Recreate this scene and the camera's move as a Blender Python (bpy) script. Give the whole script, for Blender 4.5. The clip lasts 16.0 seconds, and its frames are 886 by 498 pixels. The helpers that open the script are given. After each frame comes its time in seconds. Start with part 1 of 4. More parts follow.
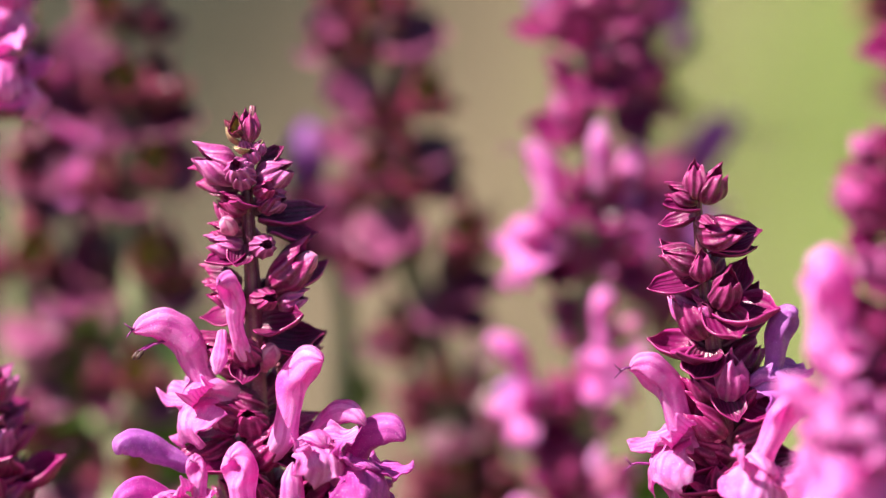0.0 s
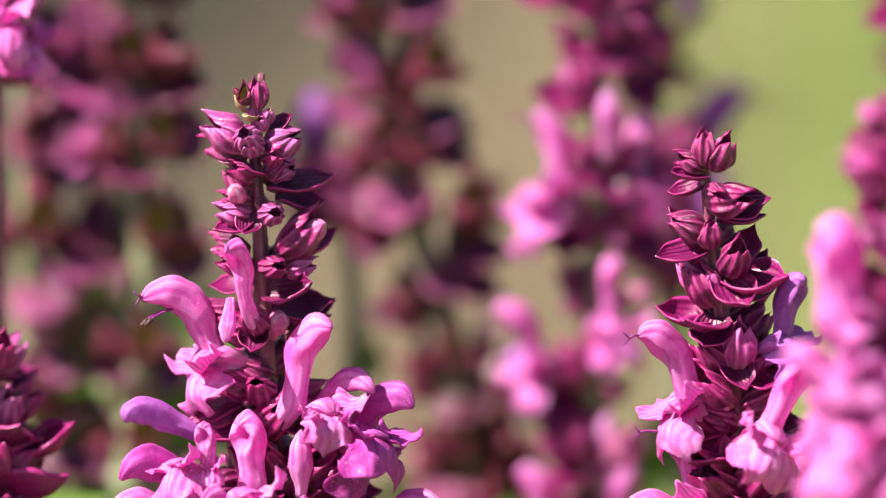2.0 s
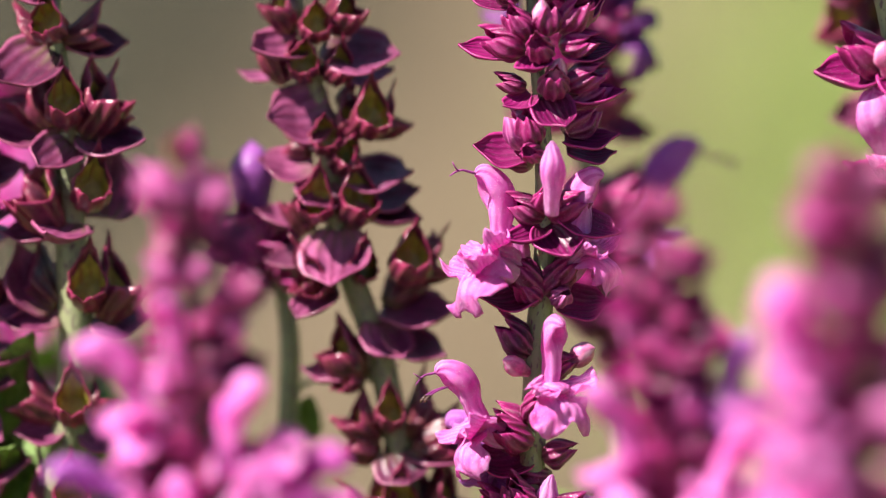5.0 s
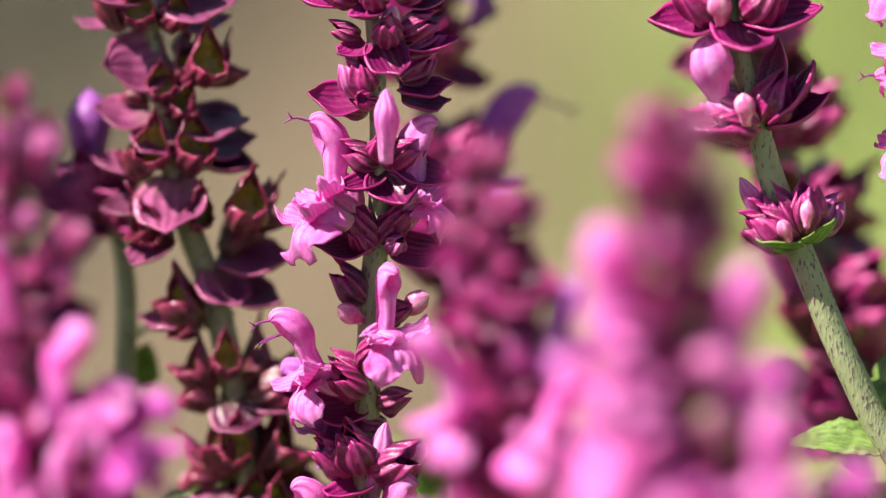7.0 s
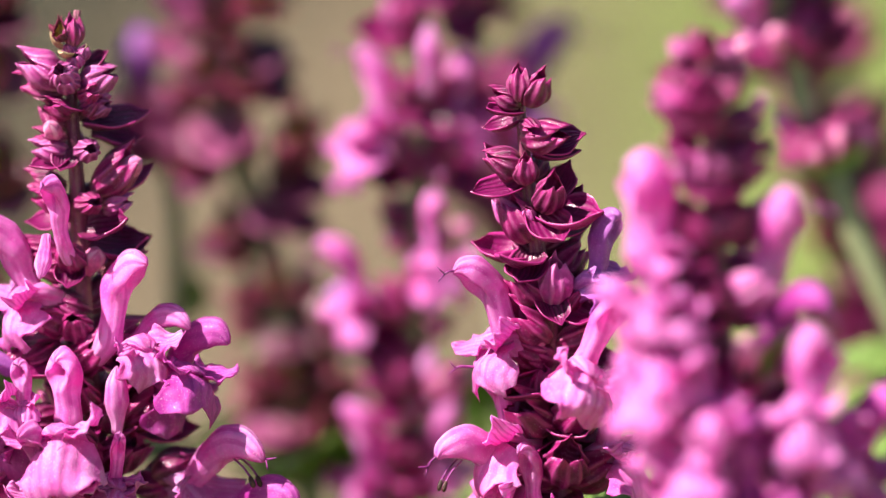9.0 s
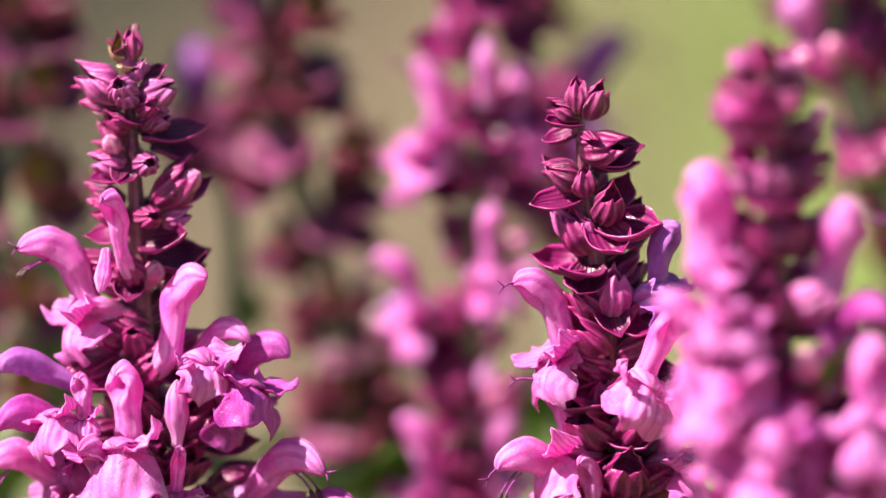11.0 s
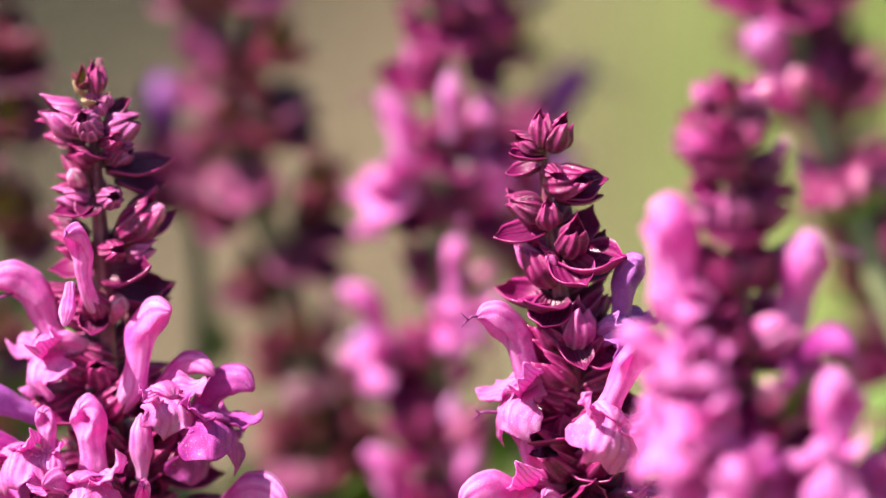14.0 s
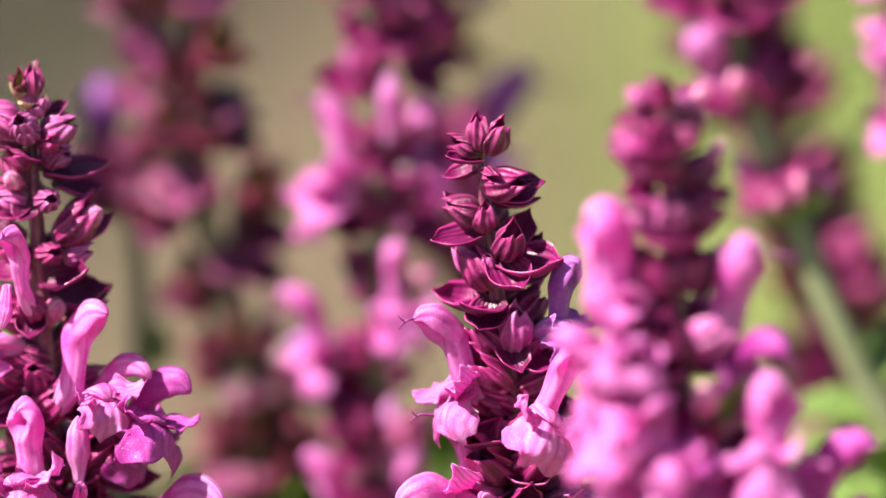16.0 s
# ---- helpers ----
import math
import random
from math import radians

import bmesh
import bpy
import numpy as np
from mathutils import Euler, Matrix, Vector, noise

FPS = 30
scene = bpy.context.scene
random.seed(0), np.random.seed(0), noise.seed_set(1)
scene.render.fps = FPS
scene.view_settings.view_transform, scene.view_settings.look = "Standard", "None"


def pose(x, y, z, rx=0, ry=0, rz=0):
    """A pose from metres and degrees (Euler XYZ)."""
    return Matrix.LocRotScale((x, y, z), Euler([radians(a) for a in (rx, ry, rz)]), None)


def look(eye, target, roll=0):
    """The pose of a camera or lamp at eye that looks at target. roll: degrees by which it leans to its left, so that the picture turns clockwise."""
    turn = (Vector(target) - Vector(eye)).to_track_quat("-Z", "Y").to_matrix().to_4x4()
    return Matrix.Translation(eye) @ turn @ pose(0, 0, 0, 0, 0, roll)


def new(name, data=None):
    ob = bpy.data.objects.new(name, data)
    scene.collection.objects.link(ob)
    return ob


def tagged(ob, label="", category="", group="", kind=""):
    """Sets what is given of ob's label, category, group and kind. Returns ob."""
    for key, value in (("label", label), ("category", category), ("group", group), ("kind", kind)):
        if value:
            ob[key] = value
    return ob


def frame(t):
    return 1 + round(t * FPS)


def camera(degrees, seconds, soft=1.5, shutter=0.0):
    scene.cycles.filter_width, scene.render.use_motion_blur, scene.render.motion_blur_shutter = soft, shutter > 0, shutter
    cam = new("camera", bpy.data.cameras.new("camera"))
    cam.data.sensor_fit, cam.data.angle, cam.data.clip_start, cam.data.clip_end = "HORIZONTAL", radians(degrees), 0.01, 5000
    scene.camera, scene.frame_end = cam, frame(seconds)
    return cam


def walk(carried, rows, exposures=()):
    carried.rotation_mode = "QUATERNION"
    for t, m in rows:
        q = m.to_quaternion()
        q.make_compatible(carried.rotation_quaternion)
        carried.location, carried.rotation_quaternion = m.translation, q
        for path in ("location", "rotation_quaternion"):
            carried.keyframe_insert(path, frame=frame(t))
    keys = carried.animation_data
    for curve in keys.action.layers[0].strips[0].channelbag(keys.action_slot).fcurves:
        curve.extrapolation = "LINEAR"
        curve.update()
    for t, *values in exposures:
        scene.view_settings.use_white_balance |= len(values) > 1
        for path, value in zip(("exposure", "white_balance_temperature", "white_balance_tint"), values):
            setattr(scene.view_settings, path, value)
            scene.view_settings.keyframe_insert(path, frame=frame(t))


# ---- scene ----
# A bed of pink garden sage in a long lens's view: the focus is fixed two metres off.
cam = camera(2.865, 16.0, soft=1.35)
cam.data.dof.use_dof = True
cam.data.dof.focus_distance = 1.999
cam.data.dof.aperture_fstop = 8.0
rows = [  # PATH
    (0.00, look((0.0010, -1.9319, 0.8776), (0.00081, 0.00026, 0.36099), -0.30)),
    (0.50, look((0.0019, -1.9319, 0.8776), (0.00143, -0.00085, 0.35682), -0.30)),
    (1.00, look((0.0022, -1.9319, 0.8776), (0.00167, -0.00124, 0.35539), -0.30)),
    (1.50, look((0.0018, -1.9319, 0.8776), (0.00142, -0.00082, 0.35695), -0.30)),
    (2.00, look((-0.0002, -1.9319, 0.8776), (-0.00017, -0.00068, 0.35747), -0.30)),
    (2.50, look((0.0000, -1.9319, 0.8776), (0.00000, 0.00000, 0.36000), 0.00)),
    (2.60, look((-0.0000, -1.9234, 0.8754), (0.00001, 0.00846, 0.35796), 0.00)),
    (2.80, look((-0.0001, -1.8870, 0.8656), (0.00006, 0.04512, 0.34911), 0.00)),
    (3.00, look((-0.0001, -1.8758, 0.8626), (0.00008, 0.05640, 0.34639), 0.00)),
    (3.20, look((0.0002, -1.8758, 0.8626), (0.00030, 0.05642, 0.34647), 0.00)),
    (5.30, look((0.0085, -1.8758, 0.8626), (0.00716, 0.05709, 0.34896), 0.00)),
    (5.50, look((0.0087, -1.8758, 0.8626), (0.00738, 0.05711, 0.34904), 0.00)),
    (6.00, look((0.0167, -1.8758, 0.8626), (0.01344, 0.05671, 0.34756), 0.00)),
    (6.50, look((0.0262, -1.8758, 0.8626), (0.02085, 0.05605, 0.34509), 0.00)),
    (7.00, look((0.0324, -1.8758, 0.8626), (0.02545, 0.05549, 0.34300), 0.00)),
    (7.50, look((0.0349, -1.8885, 0.8661), (0.02762, 0.04248, 0.34525), -0.10)),
    (8.00, look((0.0344, -1.9319, 0.8776), (0.02671, -0.00181, 0.35323), -0.45)),
    (8.50, look((0.0307, -1.9338, 0.8782), (0.02374, -0.00446, 0.35108), -0.45)),
    (9.00, look((0.0266, -1.9338, 0.8782), (0.02062, -0.00451, 0.35088), -0.45)),
    (9.50, look((0.0259, -1.9338, 0.8782), (0.02008, -0.00433, 0.35156), -0.45)),
    (9.70, look((0.0248, -1.9338, 0.8782), (0.01915, -0.00427, 0.35179), -0.45)),
    (11.80, look((0.0156, -1.9367, 0.8789), (0.01214, -0.00702, 0.35311), -0.75)),
    (12.00, look((0.0153, -1.9367, 0.8789), (0.01191, -0.00715, 0.35262), -0.75)),
    (12.50, look((0.0153, -1.9367, 0.8789), (0.01193, -0.00616, 0.35634), -0.75)),
    (13.00, look((0.0178, -1.9367, 0.8789), (0.01387, -0.00569, 0.35808), -0.75)),
    (13.50, look((0.0205, -1.9367, 0.8789), (0.01601, -0.00588, 0.35737), -0.75)),
    (14.00, look((0.0232, -1.9367, 0.8789), (0.01805, -0.00607, 0.35667), -0.75)),
    (14.50, look((0.0253, -1.9367, 0.8789), (0.01972, -0.00602, 0.35686), -0.75)),
    (15.00, look((0.0280, -1.9367, 0.8789), (0.02181, -0.00582, 0.35761), -0.75)),
    (15.50, look((0.0299, -1.9367, 0.8789), (0.02327, -0.00612, 0.35648), -0.75)),
    (16.00, look((0.0324, -1.9367, 0.8789), (0.02520, -0.00601, 0.35689), -0.75)),
]
walk(cam, rows, exposures=[(0.0, 1.40), (16.0, 1.40)])

# ---- light ----
SUN_FROM = Vector((-0.58, -0.15, 0.80)).normalized()
world = bpy.data.worlds.new("sky")
scene.world = world
world.use_nodes = True
wn = world.node_tree
sky = wn.nodes.new("ShaderNodeTexSky")
sky.sky_type, sky.sun_disc = "NISHITA", False
sky.sun_elevation = math.asin(SUN_FROM.z)
sky.sun_rotation = math.atan2(SUN_FROM.x, SUN_FROM.y)
wn.nodes["Background"].inputs["Strength"].default_value = 0.050
wn.links.new(sky.outputs["Color"], wn.nodes["Background"].inputs["Color"])
sun = new("sun", bpy.data.lights.new("sun", "SUN"))
sun.data.energy, sun.data.angle, sun.data.color = 5.0, radians(0.53), (1.0, 0.95, 0.87)
sun.matrix_world = look(SUN_FROM * 5, (0, 0, 0))


# ---- materials ----
def material(name):
    m = bpy.data.materials.new(name)
    m.use_nodes = True
    return m, m.node_tree, m.node_tree.nodes["Principled BSDF"]


def node(nt, kind, **values):
    n = nt.nodes.new("ShaderNode" + kind)
    for k, v in values.items():
        n.inputs[k.replace("_", " ")].default_value = v
    return n


def ramp(nt, fac, *stops):
    n = nt.nodes.new("ShaderNodeValToRGB")
    while len(n.color_ramp.elements) < len(stops):
        n.color_ramp.elements.new(0.5)
    for e, (p, c) in zip(n.color_ramp.elements, stops):
        e.position, e.color = p, (*c, 1)
    nt.links.new(fac, n.inputs["Fac"])
    return n.outputs["Color"]


def mix(nt, fac, a, b, how="MIX"):
    n = nt.nodes.new("ShaderNodeMix")
    n.data_type, n.blend_type = "RGBA", how
    for sock, v in ((n.inputs[0], fac), (n.inputs[6], a), (n.inputs[7], b)):
        if isinstance(v, (int, float)):
            sock.default_value = v
        elif isinstance(v, tuple):
            sock.default_value = (*v, 1)
        else:
            nt.links.new(v, sock)
    return n.outputs[2]


def noise_of(nt, scale, detail=3.0, where="Object"):
    tc = nt.nodes.new("ShaderNodeTexCoord")
    n = node(nt, "TexNoise", Scale=scale, Detail=detail)
    nt.links.new(tc.outputs[where], n.inputs["Vector"])
    return n.outputs["Fac"]


def bumped(nt, bsdf, height, strength, distance):
    b = node(nt, "Bump", Strength=strength, Distance=distance)
    nt.links.new(height, b.inputs["Height"])
    nt.links.new(b.outputs["Normal"], bsdf.inputs["Normal"])
    return b


def plant_tissue(name, dark, light, vein, veins=0.0, rough=0.45, passing=0.25, glow=(1, 1, 1), grain=900.0, speck=0.25, bump=0.8,
                 foot=None, rim=None, gloss=0.3, relief=0.0002, patch=260.0, lip=None, spread=0.14, wander=1.0, blotch=0.8):
    """Thin living tissue: mottled colour, lengthwise veins, a paler foot and rim, tiny glands with painted glints, some
    light passing through.
    """
    m, nt, b = material(name)
    info = nt.nodes.new("ShaderNodeObjectInfo")
    base = ramp(nt, noise_of(nt, patch, 4.0), (0.34, dark), (0.66, light))
    hsv = node(nt, "HueSaturation", Saturation=1.0)
    vary = nt.nodes.new("ShaderNodeMapRange")
    vary.inputs["To Min"].default_value, vary.inputs["To Max"].default_value = 1 - spread, 1 + spread
    nt.links.new(info.outputs["Random"], vary.inputs["Value"])
    nt.links.new(vary.outputs["Result"], hsv.inputs["Value"])
    nt.links.new(base, hsv.inputs["Color"])
    stain = ramp(nt, noise_of(nt, 1100.0, 3.0), (0.3, (0.74, 0.74, 0.74)), (0.7, (1.16, 1.16, 1.16)))
    col = mix(nt, blotch, hsv.outputs["Color"], stain, "MULTIPLY")
    gl = noise_of(nt, grain * 8.0, 0.0)
    uv = nt.nodes.new("ShaderNodeTexCoord")
    sep = nt.nodes.new("ShaderNodeSeparateXYZ")
    nt.links.new(uv.outputs["UV"], sep.inputs[0])
    if veins:
        wave = node(nt, "TexWave", Scale=veins, Distortion=wander, Detail=2.0)
        nt.links.new(uv.outputs["UV"], wave.inputs["Vector"])
        lines = ramp(nt, wave.outputs["Fac"], (0.55, (0, 0, 0)), (0.9, (0.7, 0.7, 0.7)))
        lines = mix(nt, 1.0, lines, ramp(nt, noise_of(nt, 300.0), (0.35, (0.15, 0.15, 0.15)), (0.6, (1, 1, 1))), "MULTIPLY")
        col = mix(nt, lines, col, vein)
    if foot:
        low = ramp(nt, sep.outputs["Y"], (0.03, (0.6, 0.6, 0.6)), (0.32, (0, 0, 0)))
        low = mix(nt, 1.0, low, ramp(nt, wave.outputs["Fac"], (0.35, (0.25, 0.25, 0.25)), (0.8, (1, 1, 1))), "MULTIPLY") if veins else low
        col = mix(nt, low, col, foot)
    if rim:
        off = nt.nodes.new("ShaderNodeMath")
        off.operation = "SUBTRACT"
        nt.links.new(sep.outputs["X"], off.inputs[0])
        off.inputs[1].default_value = 0.5
        away = nt.nodes.new("ShaderNodeMath")
        away.operation = "ABSOLUTE"
        nt.links.new(off.outputs[0], away.inputs[0])
        col = mix(nt, ramp(nt, away.outputs[0], (0.43, (0, 0, 0)), (0.5, (0.8, 0.8, 0.8))), col, rim)
    if lip:
        col = mix(nt, ramp(nt, sep.outputs["Y"], (0.78, (0, 0, 0)), (0.98, (0.7, 0.7, 0.7))), col, lip)
    # Pale specks put the glands' glints into the colour.
    specks = ramp(nt, gl, (0.70, (0, 0, 0)), (0.78, (speck, speck, speck)))
    col = mix(nt, specks, col, (0.95, 0.66, 0.86))
    nt.links.new(col, b.inputs["Base Color"])
    shine = nt.nodes.new("ShaderNodeMapRange")
    shine.inputs["From Min"].default_value, shine.inputs["From Max"].default_value = 0.55, 0.72
    shine.inputs["To Min"].default_value, shine.inputs["To Max"].default_value = rough, rough * 0.5
    nt.links.new(gl, shine.inputs["Value"])
    nt.links.new(shine.outputs["Result"], b.inputs["Roughness"])
    b.inputs["Specular IOR Level"].default_value = gloss
    hgt = mix(nt, 0.5, noise_of(nt, grain, 2.0), gl)
    hgt = mix(nt, 0.45, hgt, wave.outputs["Fac"]) if veins else hgt
    bump_node = bumped(nt, b, hgt, bump, relief)
    if passing:
        tr = nt.nodes.new("ShaderNodeBsdfTranslucent")
        tint = mix(nt, 1.0, col, glow, "MULTIPLY")
        nt.links.new(tint, tr.inputs["Color"])
        nt.links.new(bump_node.outputs["Normal"], tr.inputs["Normal"])
        sh = nt.nodes.new("ShaderNodeMixShader")
        sh.inputs[0].default_value = passing
        nt.links.new(b.outputs[0], sh.inputs[1])
        nt.links.new(tr.outputs[0], sh.inputs[2])
        nt.links.new(sh.outputs[0], nt.nodes["Material Output"].inputs["Surface"])
    return m


PETAL = plant_tissue("pink_petal", (0.84, 0.125, 0.56), (0.93, 0.42, 0.82), (0.66, 0.07, 0.45), 2.2, 0.62, 0.45, (1.0, 0.5, 0.95), speck=0.6, foot=(0.90, 0.56, 0.82), gloss=0.3, relief=0.00028, patch=240.0, blotch=0.45)
PETAL_DEEP = plant_tissue("deep_pink_petal", (0.56, 0.035, 0.38), (0.76, 0.15, 0.60), (0.42, 0.03, 0.32), 2.2, 0.55, 0.42, (1.0, 0.5, 0.95), speck=0.4, gloss=0.4, relief=0.00018, patch=240.0, blotch=0.5)
# Also used for a pink petal in shade, with that shade in the colour.
PETAL_VIOLET = plant_tissue("violet_petal", (0.48, 0.10, 0.52), (0.70, 0.24, 0.70), (0.45, 0.10, 0.50), 2.2, 0.55, 0.35, speck=0.35, relief=0.00014, patch=240.0)
# Violet petal made darker: the shade on it is put into its colour.
PETAL_SHADED = plant_tissue("shaded_violet_petal", (0.23, 0.045, 0.27), (0.40, 0.11, 0.45), (0.20, 0.04, 0.22), 1.6, 0.5, 0.35, relief=0.00006)
BUD = plant_tissue("rose_bud", (0.58, 0.04, 0.24), (0.84, 0.24, 0.48), (0.90, 0.48, 0.66), 1.2, 0.36, 0.2, speck=0.5, gloss=0.5, relief=0.0001)
CALYX = plant_tissue("dark_magenta_calyx", (0.070, 0.0005, 0.026), (0.27, 0.004, 0.105), (0.42, 0.05, 0.21), 1.047, 0.40, 0.14, (1.2, 0.3, 0.8), speck=0.30, foot=(0.40, 0.20, 0.18), gloss=0.5, relief=0.0003, patch=300.0, lip=(0.46, 0.02, 0.19), spread=0.4, wander=0.25)
CALYX_PINK = plant_tissue("magenta_calyx", (0.30, 0.010, 0.15), (0.62, 0.09, 0.38), (0.70, 0.20, 0.46), 1.047, 0.42, 0.24, speck=0.32, foot=(0.66, 0.46, 0.42), gloss=0.5, relief=0.0003, patch=300.0, lip=(0.70, 0.16, 0.46), spread=0.4, wander=0.25)
BRACT = plant_tissue("dark_magenta_bract", (0.075, 0.0006, 0.032), (0.28, 0.006, 0.125), (0.31, 0.010, 0.14), 2.6, 0.42, 0.22, (1.2, 0.3, 0.9), speck=0.22, foot=(0.24, 0.05, 0.09), rim=(0.52, 0.03, 0.24), gloss=0.5, relief=0.00014, patch=220.0, spread=0.4, wander=0.5)
HUSK = plant_tissue("withered_calyx", (0.034, 0.003, 0.014), (0.165, 0.020, 0.052), (0.22, 0.05, 0.06), 1.047, 0.34, 0.16, speck=0.06, foot=(0.20, 0.19, 0.06), gloss=0.5, relief=0.00012, patch=300.0, lip=(0.30, 0.022, 0.085), spread=0.45, wander=0.25)
HUSK_BRACT = plant_tissue("withered_bract", (0.065, 0.007, 0.034), (0.36, 0.09, 0.21), (0.13, 0.014, 0.05), 1.8, 0.34, 0.14, speck=0.05, foot=(0.17, 0.15, 0.06), rim=(0.42, 0.09, 0.20), gloss=0.5, relief=0.0002, patch=130.0, spread=0.5, wander=0.5)
INSIDE = plant_tissue("calyx_inside_green", (0.27, 0.26, 0.035), (0.62, 0.54, 0.10), (0.40, 0.09, 0.06), 1.047, 0.3, 0.4, speck=0.1, gloss=0.6, relief=0.0001, wander=0.3)
DRY = plant_tissue("dried_tip", (0.30, 0.19, 0.09), (0.56, 0.42, 0.24), (0.30, 0.14, 0.10), 1.8, 0.5, 0.2, speck=0.1, relief=0.0001, wander=0.5)
LEAF = plant_tissue("sage_leaf", (0.10, 0.17, 0.03), (0.22, 0.32, 0.07), (0.26, 0.36, 0.11), 2.0, 0.5, 0.3, (1.1, 1.2, 0.5), 500.0, 0.02, 0.8)
STYLE = plant_tissue("violet_style", (0.22, 0.02, 0.17), (0.36, 0.05, 0.28), (0, 0, 0), 0.0, 0.4, 0.0)
ANTHER = plant_tissue("brown_anther", (0.05, 0.02, 0.015), (0.12, 0.06, 0.03), (0, 0, 0), 0.0, 0.6, 0.0)


def stem_material():
    m, nt, b = material("sage_stem")
    green = ramp(nt, noise_of(nt, 90.0), (0.3, (0.17, 0.18, 0.085)), (0.7, (0.30, 0.32, 0.17)))
    tc = nt.nodes.new("ShaderNodeTexCoord")
    mp = nt.nodes.new("ShaderNodeMapping")
    mp.inputs["Scale"].default_value = (3000, 3000, 900)
    nt.links.new(tc.outputs["Object"], mp.inputs["Vector"])
    fl = node(nt, "TexNoise", Scale=1.0, Detail=2.0)
    nt.links.new(mp.outputs["Vector"], fl.inputs["Vector"])
    flecks = ramp(nt, fl.outputs["Fac"], (0.57, (0, 0, 0)), (0.65, (0.9, 0.9, 0.9)))
    nt.links.new(mix(nt, flecks, green, (0.09, 0.03, 0.06)), b.inputs["Base Color"])
    b.inputs["Roughness"].default_value = 0.5
    bumped(nt, b, fl.outputs["Fac"], 0.5, 0.0003)
    return m


STEM = stem_material()
STEM_RED = plant_tissue("wine_red_stem", (0.16, 0.02, 0.07), (0.30, 0.07, 0.13), (0.34, 0.18, 0.14), 2.0, 0.45, 0.0, speck=0.3)


def drift(nt, scale=(14.0, 3.5, 1.0)):
    """Broad uneven drifts, longer away from the bed than across it."""
    tc = nt.nodes.new("ShaderNodeTexCoord")
    mp = nt.nodes.new("ShaderNodeMapping")
    mp.inputs["Scale"].default_value = scale
    nt.links.new(tc.outputs["Object"], mp.inputs["Vector"])
    n = node(nt, "TexNoise", Scale=1.0, Detail=3.0)
    nt.links.new(mp.outputs["Vector"], n.inputs["Vector"])
    return n.outputs["Fac"]


def ground_material():
    """Trodden sandy soil on one side, a lawn on the other, with a dark patch of painted-in shade."""
    m, nt, b = material("soil_and_lawn")
    tc = nt.nodes.new("ShaderNodeTexCoord")
    sep = nt.nodes.new("ShaderNodeSeparateXYZ")
    nt.links.new(tc.outputs["Object"], sep.inputs[0])
    wob = noise_of(nt, 9.0, 4.0)
    edge = nt.nodes.new("ShaderNodeMath")
    edge.operation = "MULTIPLY_ADD"
    nt.links.new(wob, edge.inputs[0])
    edge.inputs[1].default_value = 0.10
    wind = nt.nodes.new("ShaderNodeMath")
    wind.operation = "MULTIPLY_ADD"
    nt.links.new(sep.outputs["Y"], wind.inputs[0])
    wind.inputs[1].default_value, wind.inputs[2].default_value = 0.9, -1.2
    bend = nt.nodes.new("ShaderNodeMath")
    bend.operation = "SINE"
    nt.links.new(wind.outputs[0], bend.inputs[0])
    bay = nt.nodes.new("ShaderNodeMath")
    bay.operation = "MULTIPLY"
    nt.links.new(bend.outputs[0], bay.inputs[0])
    nt.links.new(bend.outputs[0], bay.inputs[1])
    line = nt.nodes.new("ShaderNodeMath")
    line.operation = "MULTIPLY_ADD"
    nt.links.new(bay.outputs[0], line.inputs[0])
    line.inputs[1].default_value = -0.35
    nt.links.new(sep.outputs["X"], line.inputs[2])
    nt.links.new(line.outputs[0], edge.inputs[2])
    lawn = ramp(nt, edge.outputs[0], (0.085, (0, 0, 0)), (0.125, (1, 1, 1)))
    soil = ramp(nt, drift(nt), (0.35, (0.107, 0.078, 0.046)), (0.65, (0.19, 0.14, 0.09)))
    grit = ramp(nt, noise_of(nt, 420.0, 2.0), (0.35, (0.6, 0.6, 0.6)), (0.7, (1.15, 1.15, 1.15)))
    soil = mix(nt, 1.0, soil, grit, "MULTIPLY")
    # Shade behind the bed, painted into the soil as a stretched near-black patch.
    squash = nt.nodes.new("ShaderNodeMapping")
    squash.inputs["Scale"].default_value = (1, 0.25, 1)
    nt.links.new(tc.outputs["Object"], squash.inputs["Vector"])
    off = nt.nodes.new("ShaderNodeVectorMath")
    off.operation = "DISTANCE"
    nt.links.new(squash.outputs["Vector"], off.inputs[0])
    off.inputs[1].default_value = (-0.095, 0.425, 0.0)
    shade_dist = nt.nodes.new("ShaderNodeMath")
    shade_dist.operation = "MULTIPLY_ADD"
    nt.links.new(wob, shade_dist.inputs[0])
    shade_dist.inputs[1].default_value = 0.02
    nt.links.new(off.outputs["Value"], shade_dist.inputs[2])
    soil = mix(nt, ramp(nt, shade_dist.outputs[0], (0.095, (1, 1, 1)), (0.115, (0, 0, 0))), soil, (0.014, 0.014, 0.008))
    turf = ramp(nt, drift(nt), (0.35, (0.09, 0.11, 0.035)), (0.62, (0.33, 0.41, 0.11)))
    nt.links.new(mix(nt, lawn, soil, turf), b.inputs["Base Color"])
    b.inputs["Roughness"].default_value = 0.95
    b.inputs["Specular IOR Level"].default_value = 0.15
    bumped(nt, b, noise_of(nt, 130.0, 5.0), 0.6, 0.01)
    return m


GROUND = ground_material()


# ---- shapes of the plant's parts, in millimetres ----
MM = 0.001
rng = random.Random(5)


